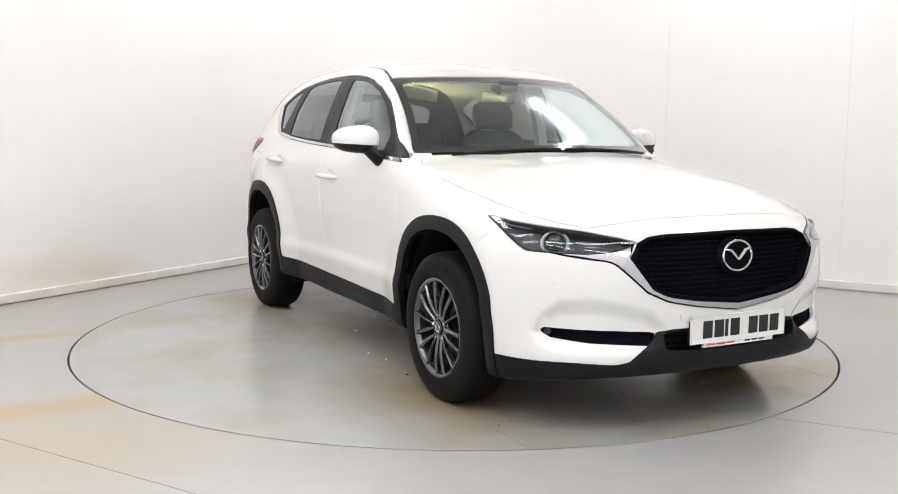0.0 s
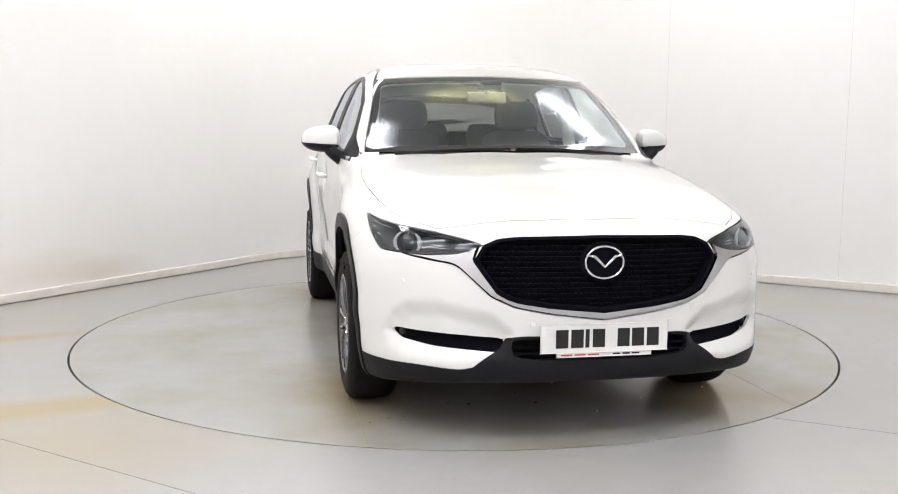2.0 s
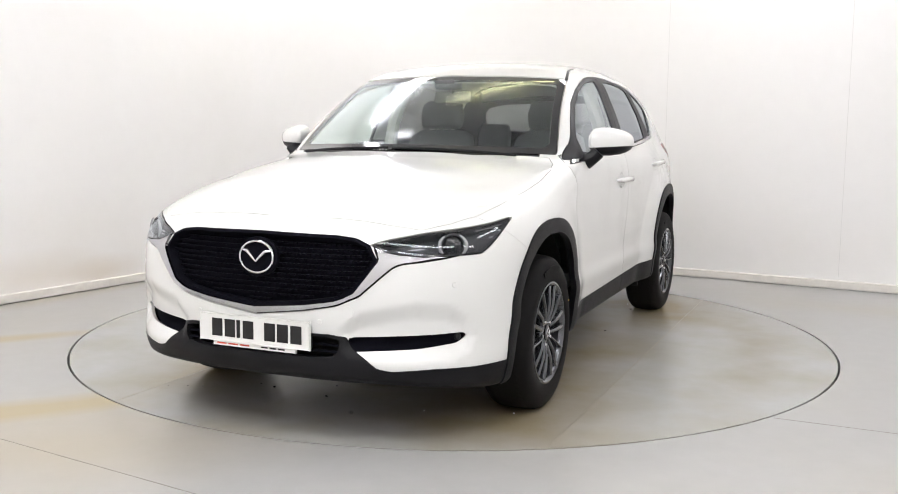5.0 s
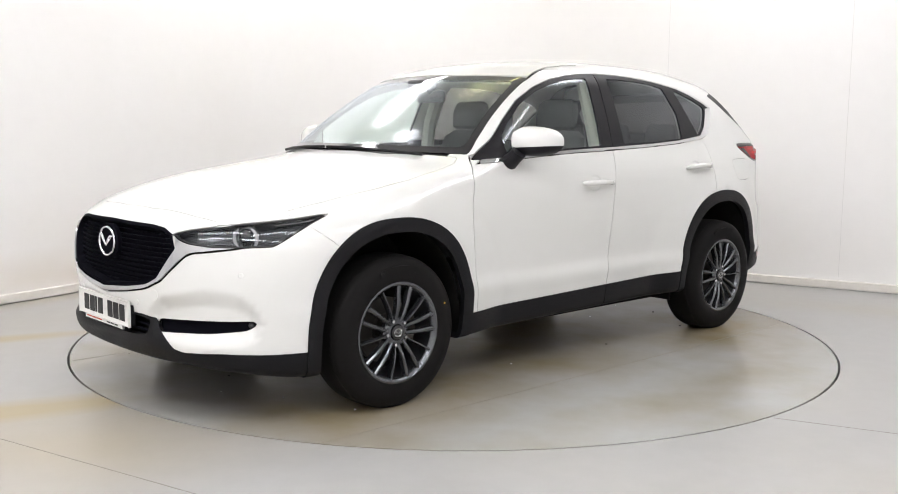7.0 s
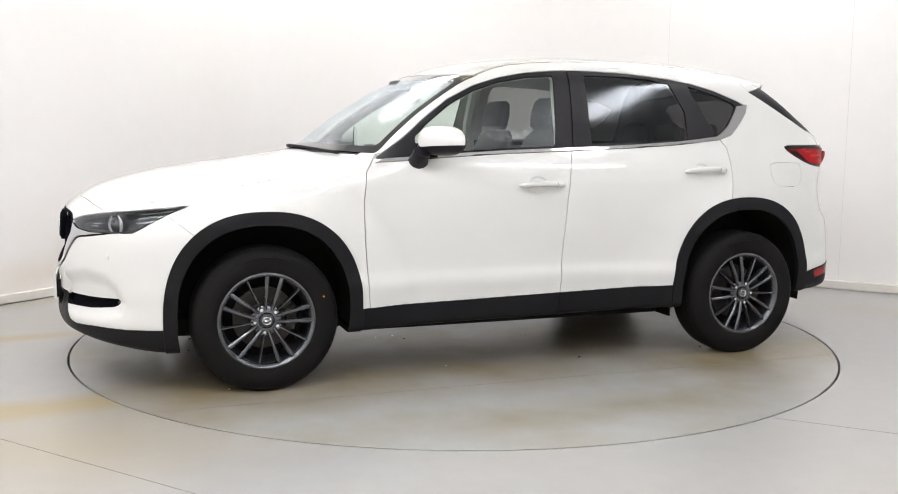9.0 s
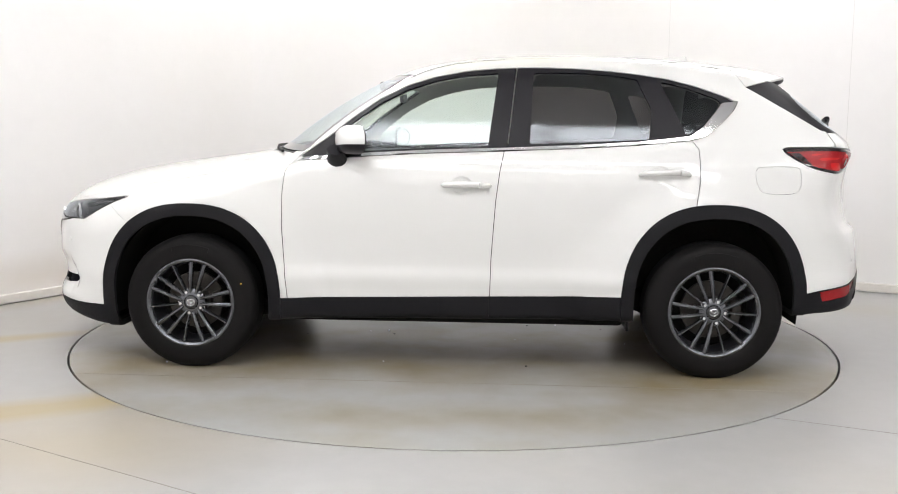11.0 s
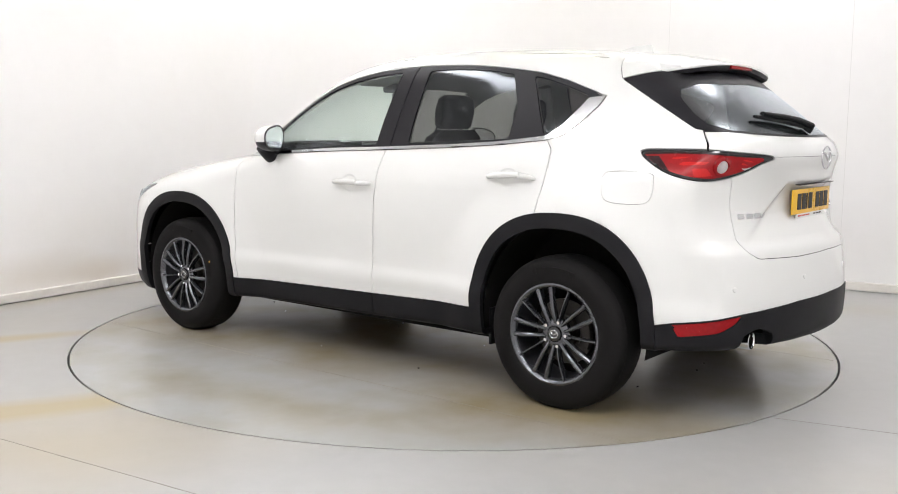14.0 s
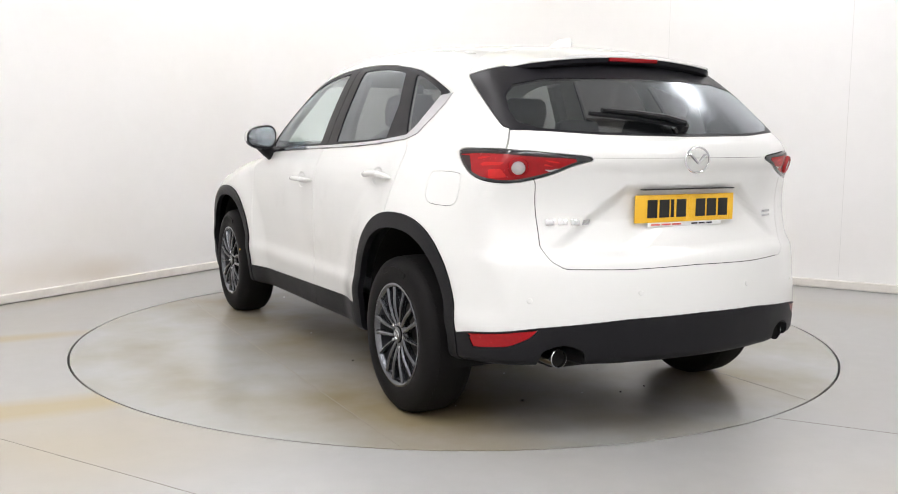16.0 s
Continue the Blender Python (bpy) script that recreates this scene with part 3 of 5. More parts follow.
# ---------------------------------------------------------------- wheels
def wheel(side, y, parent):
    """A wheel with its outer face at positive local x, turned round for the other side."""
    w = new("wheel")
    w.parent = parent
    w.matrix_basis = pose((.816 if y < 0 else .812) * side, y, .345, 0, 0, 0 if side > 0 else 180)
    R, H = .351, .1125
    bm = bmesh.new()
    prof = [(.214, -H + .012), (.235, -H), (.285, -H - .004), (.322, -H + .006), (.340, -H + .022), (.3475, -H + .045), (R, -.03), (R, .03),
            (.3475, H - .045), (.340, H - .022), (.322, H - .006), (.285, H + .004), (.25, H + .001), (.235, H - .003), (.228, H - .008), (.214, H - .02)]
    lathe(bm, prof, 96)
    part("tyre", bm, RUBBER, w)
    bm = bmesh.new()
    for k in range(70):
        a = 2 * math.pi * k / 70
        for x0, x1, tw in ((-.070, -.035, .10), (-.028, .028, -.08), (.035, .070, .10)):
            m = Matrix.Rotation(a, 4, "X") @ pose(0, 0, R - .004) @ Matrix.Rotation(tw * 2.2, 4, "Z")
            box(bm, x0, x1, -.0105, .0105, -.004, .0026 if abs(x0) < .03 else .0012, m=m)
    part("tread", bm, RUBBER, w, smooth=False)
    for k, wd in enumerate((.010, .016, .014, .016, .014, .016, .015, .012)):
        m = Matrix.Rotation(.35 - .095 * k, 4, "X") @ pose(H + .002, 0, .292)
        part("sidewall_mark", box(bmesh.new(), -.003, .004, -wd, wd, -.012, .012, m=m), RUBBER, w, "raised plain mark on the tyre wall", smooth=False)
    if side > 0 and y < 0:
        part("tyre_dot", lathe(bmesh.new(), [(.0001, .0015), (.004, .0015), (.0045, -.002)], 16, m=pose(H + .0035, .27, .106)), YELLOWPLATE, w, "small yellow dot")
    bm = bmesh.new()
    lathe(bm, [(.232, H - .012), (.2315, H - .002), (.224, H), (.217, H - .004), (.211, H - .010), (.206, H - .022)], 72)
    part("rim", bm, ALLOY, w)
    bm = bmesh.new()
    lathe(bm, [(.2065, H - .021), (.203, H - .05), (.198, -.02), (.205, -H + .02), (.222, -H + .006)], 72)
    part("barrel", bm, BARREL, w)
    hubx = H - .022
    phase = radians({(1, True): 11, (1, False): -16, (-1, True): 28, (-1, False): -8}[(side, y < 0)])
    for k in range(5):
        # a pair of broad spokes, then one slim spoke that runs in to a nut
        for off, inner, wid in ((.165, .30, .0105), (-.165, -.30, .0105), (math.pi / 5, math.pi / 5, .0062)):
            a0 = phase + 2 * math.pi * k / 5 + off
            ang_in = phase + 2 * math.pi * k / 5 + inner
            bm = bmesh.new()
            rings = []
            for j in range(7):
                u = j / 6
                x = hubx + .004 + .014 * math.sin(math.pi * min(u * 1.1, 1)) * .6 + .012 * u
                ww = wid * (.82 + .30 * u)
                root, end = Vector((0, math.sin(ang_in), math.cos(ang_in))) * .050, Vector((0, math.sin(a0), math.cos(a0))) * .214
                c = root.lerp(end, u)
                run = (end - root).normalized()
                s = Vector((0, run.z, -run.y))
                rings.append([bm.verts.new(c + s * q * ww + Vector((x + dx, 0, 0))) for q, dx in ((-1, -.028), (-.92, -.003), (-.35, .003), (.35, .003), (.92, -.003), (1, -.028))])
            for p, q in zip(rings, rings[1:]):
                for i in range(6):
                    bm.faces.new((p[i], p[(i + 1) % 6], q[(i + 1) % 6], q[i]))
            bm.faces.new(rings[0])
            bm.faces.new(rings[-1][::-1])
            part("spoke", bm, ALLOY, w)
    bm = bmesh.new()
    lathe(bm, [(.0, hubx - .03), (.072, hubx - .03), (.070, hubx - .006), (.055, hubx + .004), (.038, hubx + .004), (.034, hubx - .004), (0.0001, hubx - .004)], 40)
    part("hub", bm, ALLOY, w)
    bm = bmesh.new()
    lathe(bm, [(.0331, hubx - .004), (.0325, hubx + .008), (.027, hubx + .011), (.0001, hubx + .012)], 32)
    cap = part("centre_cap", bm, GLOSS, w)
    bm = bmesh.new()
    pts = [(hubx + .0125, .021 * math.cos(2 * math.pi * i / 24), .017 * math.sin(2 * math.pi * i / 24)) for i in range(24)]
    sweep(bm, pts, .0018, 6, closed=True)
    sweep(bm, [(hubx + .0125, -.018, .008), (hubx + .0135, 0, -.004), (hubx + .0125, .018, .008)], .0018, 6)
    part("emblem", bm, CHROME, cap, "small chrome ring emblem")
    for k in range(5):
        a = phase + 2 * math.pi * (k + .5) / 5
        bm = bmesh.new()
        lathe(bm, [(.0001, 0), (.017, 0), (.0175, .006), (.0001, .0062)], 20, m=pose(hubx - .012, math.sin(a) * .057, math.cos(a) * .057))
        lathe(bm, [(.0001, .02), (.008, .02), (.0102, .014), (.0102, 0)], 6, m=pose(hubx - .010, math.sin(a) * .057, math.cos(a) * .057))
        part("wheel_nut", bm, CHROME, w)
    bm = bmesh.new()
    lathe(bm, [(.0001, .02), (.07, .02), (.075, .005), (.148, .005), (.15, 0), (.148, -.02), (.0001, -.02)], 56)
    part("brake_disc", bm, STEEL, w)
    bm = bmesh.new()
    rings = []
    for j in range(9):
        a = math.pi / 2 + (-.42 + .84 * j / 8) * 1.0
        rings.append([bm.verts.new((x, math.sin(a) * r, math.cos(a) * r)) for r, x in ((.095, .03), (.095, -.03), (.16, -.03), (.16, .03), (.15, .042), (.105, .042))])
    for p, q in zip(rings, rings[1:]):
        for i in range(6):
            bm.faces.new((p[i], p[(i + 1) % 6], q[(i + 1) % 6], q[i]))
    bm.faces.new(rings[0])
    bm.faces.new(rings[-1][::-1])
    part("brake_caliper", bm, STEEL, w)
    bm = bmesh.new()
    lathe(bm, [(.0001, -.05), (.2, -.05), (.2, -.055), (.0001, -.055)], 40)
    part("brake_shield", bm, LINER, w)
    return w




# ---------------------------------------------------------------- the car
WHEELS = ((-1.337, .36, .470, .503, .408, .440), (1.352, .37, .468, .520, .405, .452))
DLO_TOP = [(-.785, 1.106), (-.629, 1.211), (-.515, 1.305), (-.372, 1.408), (-.223, 1.482), (-.073, 1.528), (.076, 1.556), (.226, 1.571), (.376, 1.578),
           (.525, 1.577), (.673, 1.572), (.82, 1.56), (.966, 1.543), (1.111, 1.521), (1.254, 1.484), (1.396, 1.434), (1.467, 1.408)]
DLO_LOW = [(1.389, 1.400), (1.365, 1.365), (1.291, 1.279), (1.22, 1.228), (.965, 1.199), (.681, 1.181), (.291, 1.163), (-.075, 1.150), (-.401, 1.132), (-.74, 1.107)]
CHROME_LOW = [(-.785, 1.086), (-.401, 1.114), (-.075, 1.132), (.291, 1.145), (.681, 1.163), (.965, 1.181), (1.219, 1.206), (1.308, 1.231), (1.396, 1.306), (1.449, 1.362), (1.474, 1.410)]
FRONT_GLASS = [(-.575, 1.142), (-.575, 1.218), (-.50, 1.288), (-.365, 1.388), (-.22, 1.461), (-.07, 1.507), (.08, 1.535), (.246, 1.548), (.198, 1.172), (-.08, 1.160), (-.4, 1.142)]
REAR_GLASS = [(.428, 1.551), (.55, 1.554), (.70, 1.550), (.85, 1.538), (.96, 1.518), (1.028, 1.363), (1.016, 1.212), (.68, 1.192), (.41, 1.184)]
QUARTER_GLASS = [(1.075, 1.508), (1.14, 1.495), (1.25, 1.462), (1.365, 1.420), (1.385, 1.402), (1.357, 1.362), (1.285, 1.284), (1.222, 1.240), (1.20, 1.238)]
SCREEN = [(-.2, 1.150), (0, 1.150), (.4, 1.145), (.762, 1.132), (.733, 1.235), (.688, 1.37), (.638, 1.535), (.60, 1.540), (.4, 1.549), (0, 1.556), (-.2, 1.556)]
SCREEN_IN = [(-.2, 1.178), (0, 1.178), (.4, 1.174), (.70, 1.166), (.712, 1.185), (.695, 1.245), (.652, 1.37), (.612, 1.500), (.595, 1.513), (.4, 1.524), (0, 1.530), (-.2, 1.530)]
HOOD = [(-.2, -2.168), (0, -2.168), (.224, -2.153), (.40, -2.115), (.50, -2.092), (.62, -2.05), (.70, -1.95), (.765, -1.82), (.80, -1.65), (.822, -1.4), (.824, -1.2),
        (.806, -1.0), (.775, -.87), (.74, -.815), (.4, -1.005), (0, -1.075), (-.2, -1.075)]
HEADLAMP = [(-1.722, .808), (-1.62, .827), (-1.413, .850), (-1.2, .864), (-.988, .878), (-.80, .897), (-.90, .857), (-1.046, .788), (-1.10, .768), (-1.28, .764),
            (-1.45, .762), (-1.60, .772), (-1.66, .785)]
FOG = [(-1.19, .460), (-1.326, .457), (-1.625, .453), (-1.83, .446), (-1.83, .392), (-1.698, .396), (-1.473, .402), (-1.26, .418), (-1.2, .437)]
CLAD_FRONT = [(-.60, .335), (-.896, .322), (-1.15, .322), (-1.395, .325), (-1.633, .319), (-1.704, .331), (-1.818, .405), (-1.835, .445), (-1.93, .457), (-2.6, .458), (-2.6, .05), (-.60, .05)]
LOWER_GRILLE = [(-1.875, .436), (-1.94, .447), (-2.6, .448), (-2.6, .362), (-2.0, .365), (-1.90, .375)]
GRILLE = [(-.2, .847), (0, .847), (.333, .841), (.412, .832), (.468, .808), (.505, .751), (.465, .687), (.419, .623), (.352, .593), (.219, .571), (0, .55), (-.2, .55)]
WING = [(-.2, .518), (0, .518), (.219, .546), (.352, .571), (.442, .611), (.559, .722), (.585, .736), (.66, .745), (.73, .757), (.765, .766), (.60, .772), (.54, .786), (.485, .800),
        (.508, .751), (.465, .687), (.419, .623), (.352, .593), (.219, .571), (0, .55), (-.2, .55)]
DOOR_FRONT = [(-.765, 1.13), (-.839, 1.044), (-.857, .9), (-.855, .726), (-.84, .5), (-.824, .30), (.215, .30), (.222, .6), (.242, .895), (.262, 1.05), (.292, 1.2)]
DOOR_REAR = [(.292, 1.2), (.262, 1.05), (.242, .895), (.222, .6), (.215, .30), (1.235, .30), (1.242, .879), (1.262, 1.0), (1.266, 1.09), (1.262, 1.165), (1.235, 1.20), (1.215, 1.24)]
CLAD_REAR = [(.5, .415), (.895, .435), (1.029, .456), (1.443, .495), (1.91, .524), (2.6, .534), (2.6, .05), (.5, .05)]
REFLECTOR = [(1.03, .450), (1.443, .488), (1.40, .455), (1.291, .420), (1.07, .398)]
TAILLAMP = [(.895, 1.168), (1.05, 1.178), (1.214, 1.178), (1.45, 1.166), (1.70, 1.147), (1.58, 1.114), (1.466, 1.080), (1.286, 1.050), (1.126, 1.053), (.986, 1.087)]
GATE_LOW = [(-.2, .722), (0, .722), (.321, .716), (.57, .721), (.615, .75), (.637, .804), (.637, .869), (.65, 1.051), (.70, 1.12), (.740, 1.177), (.698, 1.262), (.672, 1.30), (-.2, 1.30)]
GATE_HIGH = [(1.45, 1.75), (1.45, 1.60), (1.52, 1.484), (1.90, 1.262), (3, 1.262), (3, 1.75)]
BACKLIGHT = [(-.2, 1.243), (0, 1.243), (.366, 1.247), (.5, 1.253), (.60, 1.262), (.668, 1.285), (.668, 1.33), (.642, 1.40), (.595, 1.44), (.46, 1.466), (0, 1.478), (-.2, 1.478)]


def side_only(x, y, z):
    return SIDE(z) - TAPER(y) - UPPER(y) * np.clip((z - 1.1) / .4, 0, 1.4) - .075 - x


def ellipse(cy, cz, a, b):
    return lambda v: ((np.abs((v[:, 1] - cy) / a)**2.35 + np.abs((v[:, 2] - cz) / b)**2.35)**(1 / 2.35) - 1) * min(a, b)


def on_skin(x, z, front=True, lift=0.):
    """The point of the skin straight behind (x, z) at the nose or the tail, and its normal."""
    lo, hi = 0., -2.6 if front else 2.6
    for _ in range(40):
        mid = (lo + hi) / 2
        if solid(np.array([x]), np.array([mid]), np.array([z]))[0] < 0:
            lo = mid
        else:
            hi = mid
    p = np.array([[x, lo, z]])
    n = normals_of(p)[0]
    return Vector(p[0] + n * lift), Vector(n)


def on_side(y, z, lift=0.):
    lo, hi = 0., 1.2
    for _ in range(40):
        mid = (lo + hi) / 2
        if solid(np.array([mid]), np.array([y]), np.array([z]))[0] < 0:
            lo = mid
        else:
            hi = mid
    p = np.array([[lo, y, z]])
    n = normals_of(p)[0]
    return Vector(p[0] + n * lift), Vector(n)


def facing(p, n):
    """A pose at p whose x axis points along n and whose z axis is as upright as can be."""
    n = n.normalized()
    y = Vector((0, 0, 1)).cross(n).normalized()
    m = Matrix((n, y, n.cross(y))).transposed().to_4x4()
    m.translation = p
    return m


def mirrored(bm):
    bmesh.ops.transform(bm, matrix=Matrix.Diagonal((-1, 1, 1, 1)), verts=bm.verts)
    bmesh.ops.reverse_faces(bm, faces=bm.faces)
    return bm


def emblem(parent, p, n, size, ground):
    """A plain oval ring with two winged bars."""
    m = facing(p, n)
    bm = bmesh.new()
    if ground:
        lathe(bm, [(.0001, .004), (size * 1.16, .004), (size * 1.2, 0), (size * 1.16, -.02)], 40)
        for v in bm.verts:
            v.co.z *= .86
        bmesh.ops.transform(bm, matrix=m, verts=bm.verts)
        part("emblem_plate", bm, GRILLE_BLACK, parent)
    bm = bmesh.new()
    ring = [(.010, size * math.cos(2 * math.pi * i / 40), size * .80 * math.sin(2 * math.pi * i / 40)) for i in range(40)]
    sweep(bm, ring, size * .066, 8, closed=True)
    for s in (1, -1):
        sweep(bm, [(.010, s * size * .90, size * .34), (.013, s * size * .55, size * .30), (.015, s * size * .25, size * .02), (.015, 0, -size * .24)],
              [size * .04, size * .10, size * .09, size * .05], 8)
    bmesh.ops.transform(bm, matrix=m, verts=bm.verts)
    return part("emblem", bm, CHROME, parent, "chrome oval ring emblem")


def number_plate(parent, y, z, mat, front):
    """A plate with seven plain dark bars in place of characters."""
    s = -1 if front else 1
    e = boxed("number_plate", (-.26, .26, y, y + s * .008, z - .0555, z + .0555), mat, parent, "plate with plain dark bars", .003)
    lefts = [-.200, -.138, -.080, -.050, .052, .112, .174]
    wide = [.050, .050, .016, .050, .050, .050, .050]
    for x, w in zip(lefts, wide):
        boxed("plate_bar", (x * -s - (w if s > 0 else 0), x * -s + (0 if s > 0 else w), y + s * .008, y + s * .010, z - .036, z + .036), INK, e, "", 0)
    holder = boxed("plate_strip", (-.195, .195, y - s * .001, y + s * .006, z - .074, z - .0555), WHITEPLATE, parent, "pale dealer strip below the plate", .002)
    for k in range(3):
        x = -.155 + k * .055 if front else .155 - k * .055
        boxed("strip_mark", (x - .023, x + .023, y + s * .006, y + s * .0075, z - .0675, z - .0615), REDINK, holder)
    for k in range(3):
        x = .05 + k * .04 if front else -.05 - k * .04
        boxed("strip_mark", (x - .015, x + .015, y + s * .006, y + s * .0075, z - .0675, z - .0615), INK, holder)


def build_car():
    car = new("car")
    tagged(car, "white family car with black arch trim and tinted rear windows", "car")
    m = shell()
    # wheel openings and black trim
    for cy, cz, a, b, ia, ib in WHEELS:
        m = take(m, ellipse(cy, cz, ia, ib))[1]
        ring, m = take(m, ellipse(cy, cz, a, b), .001)
        both("wheel_arch_trim", ring, CLAD, car, .03, .008)
    sill, m = take(m, lambda v: np.maximum(v[:, 2] - (.377 + .022 * (v[:, 1] + .8)), np.abs(v[:, 1]) - 1.1), .001)
    front_sill, rear_sill = take(sill, lambda v: v[:, 1] - .214, .002)
    for s in (1, -1):
        skin("sill_trim", front_sill, CLAD, car, s, .03, .004)
        skin("sill_trim", rear_sill, CLAD, car, s, .03, .004)
    low, m = take(m, Region("fcorner", CLAD_FRONT, lambda x, y, z: y + 1.5), .001)
    hole, low = take(low, Region("fcorner", LOWER_GRILLE, lambda x, y, z: y + 1.9))
    skin("front_bumper_trim", low, CLAD, car, 0, .05, .002)
    skin("lower_grille_back", hole, LINER, car, 0, 0, -.06)
    fog, m = take(m, Region("fcorner", FOG, lambda x, y, z: y + 1.5))
    both("fog_lamp_slot", fog, GRILLE_BLACK, car, 0, -.025)
    tail_low, m = take(m, Region("rcorner", CLAD_REAR, lambda x, y, z: 1.5 - y), .001)
    notch = Region("front", smoothed([(.495, .20), (.500, .375), (.527, .412), (.582, .428), (.637, .412), (.664, .375), (.669, .20)], 3), lambda x, y, z: 1.6 - y)
    tail_low = take(tail_low, notch)[1]
    refl, tail_low = take(tail_low, Region("rcorner", REFLECTOR, lambda x, y, z: 1.5 - y), .001)
    both("rear_reflector", refl, RED, car, .01, .002, "red reflector in the bumper")
    skin("rear_bumper_trim", tail_low, CLAD, car, 0, .05, .004)
    # glass at the sides
    dlo = Region("side", DLO_TOP + DLO_LOW, side_only)
    strip = Region("side", CHROME_LOW + DLO_LOW, side_only)
    trim, m = take(m, dlo, .0015)
    chrome, m = take(m, strip, .0015)
    both("window_chrome_strip", chrome, CHROME, car, .012, .004)
    for nm, pts, mat in (("front_side_glass", FRONT_GLASS, GLASS), ("rear_side_glass", REAR_GLASS, PRIVACY), ("quarter_glass", QUARTER_GLASS, PRIVACY)):
        g, trim = take(trim, Region("side", pts))
        both(nm, g, mat, car, 0, -.006)
    split = lambda v: v[:, 1] - (.297 + .105 * (v[:, 2] - 1.163))
    for piece in take(trim, split, .003):
        both("window_frame", piece, GLOSS_TRIM, car, .012, -.002)
    # windscreen
    ws, m = take(m, Region("front", SCREEN, lambda x, y, z: y - .05), .002)
    glass_in, frit = take(ws, Region("front", SCREEN_IN))
    skin("windscreen", glass_in, GLASS, car, 0, 0, -.003, "large green-tinted windscreen")
    skin("windscreen_border", frit, GLOSS, car, 0, .01, -.003)
    # tail lamps before the tailgate, so that they span its joint
    lamp, m = take(m, Region("rcorner", smoothed(TAILLAMP, 3), lambda x, y, z: 1.4 - y), .0025)
    lamp_in, lamp_edge = take(lamp, lambda v: poly(v[:, 1] - v[:, 0], v[:, 2], smoothed(TAILLAMP, 3)) + .012)
    for s in (1, -1):
        t = skin("tail_lamp", lamp_in, RED, car, s, .01, .001, "red tail lamp with a round clear lens")
        skin("lamp_border", lamp_edge, GLOSS, t, s, .012, 0)
        for nm, pts, mat in (("dark_band", [(.85, 1.21), (1.80, 1.21), (1.70, 1.140), (1.45, 1.148), (1.214, 1.159), (1.05, 1.159), (.85, 1.149)], REDBLACK),
                             ("dark_tip", [(.85, 1.148), (.985, 1.148), (1.02, 1.085), (1.10, 1.02), (.85, 1.02)], REDBLACK),
                             ("light_bar", [(1.03, 1.146), (1.20, 1.148), (1.22, 1.138), (1.05, 1.136)], REDBRIGHT),
                             ("light_bar", [(1.05, 1.126), (1.23, 1.128), (1.23, 1.112), (1.08, 1.110)], REDBRIGHT),
                             ("light_bar", [(1.12, 1.100), (1.22, 1.102), (1.24, 1.068), (1.14, 1.066)], REDBRIGHT),
                             ("light_bar", [(1.43, 1.138), (1.62, 1.131), (1.60, 1.124), (1.43, 1.129)], REDBRIGHT),
                             ("light_bar", [(1.43, 1.124), (1.59, 1.119), (1.55, 1.112), (1.43, 1.115)], REDBRIGHT),
                             ("joint_shadow", [(1.395, 1.150), (1.412, 1.149), (1.412, 1.02), (1.395, 1.02)], REDBLACK),
                             ("reverse_light", [(1.44, 1.104), (1.53, 1.106), (1.51, 1.096), (1.45, 1.092)], CLEAR)):
            bar, _ = take(lamp_in, Region("rcorner", pts))
            skin(nm, biggest(bar), mat, t, s, 0, .0025)
        p, n = on_skin(.715, 1.108, False)
        bm = bmesh.new()
        lathe(bm, [(.0001, .012), (.021, .010), (.027, .006)], 28, m=facing(p, n))
        if s < 0:
            mirrored(bm)
        part("clear_lens", bm, CLEAR, t)
        bm = bmesh.new()
        lathe(bm, [(.027, .006), (.030, .012), (.039, .008), (.041, -.004)], 28, m=facing(p, n))
        if s < 0:
            mirrored(bm)
        part("lens_ring", bm, RED, t)
    # tailgate
    gate_fn = lambda v: np.minimum(Region("side", GATE_HIGH)(v), Region("front", GATE_LOW, lambda x, y, z: 1.80 - y)(v))
    gate, m = take(m, gate_fn, .0015)
    zb = curve([(0, 1.232), (.366, 1.237), (.5, 1.244), (.594, 1.250), (.66, 1.252), (.9, 1.252)])
    dark, gate = take(gate, lambda v: np.maximum(zb(v[:, 0]) - v[:, 2], v[:, 2] - (1.486 + .25 * (v[:, 1] - 1.52))), .0015)
    back, dark = take(dark, Region("front", BACKLIGHT, lambda x, y, z: 1.6 - y))
    mid, gate = take(gate, lambda v: np.maximum(v[:, 0] - .45, np.abs(v[:, 2] - 1.147) - .06))
    lower, upper = take(mid, lambda v: v[:, 2] - 1.147, .0007)
    tg = skin("tailgate", gate, PAINT, car, 0, .014)
    skin("tailgate_crease", lower, PAINT, tg, 0, .004)
    skin("tailgate_brow", upper, PAINT, tg, 0, .004)
    skin("tailgate_garnish", dark, GLOSS_TRIM, tg, 0, .01, -.002)
    skin("rear_window", back, BACKGLASS, tg, 0, 0, -.004, "dark tinted rear window")
    # bonnet
    hood, m = take(m, Region("top", HOOD, lambda x, y, z: .80 - z), .0013)
    skin("bonnet", hood, PAINT, car, 0, .014)
    cowl, m = take(m, Region("front", [(-.2, 1.02), (.70, 1.02), (.70, 1.10), (.69, 1.140), (.4, 1.152), (0, 1.157), (-.2, 1.157)],
                             lambda x, y, z: np.maximum(y + .80 - .0, -(y + 1.0 - .36 * x * x + .10))))
    skin("cowl", cowl, CLAD, car, 0, .01, -.006)
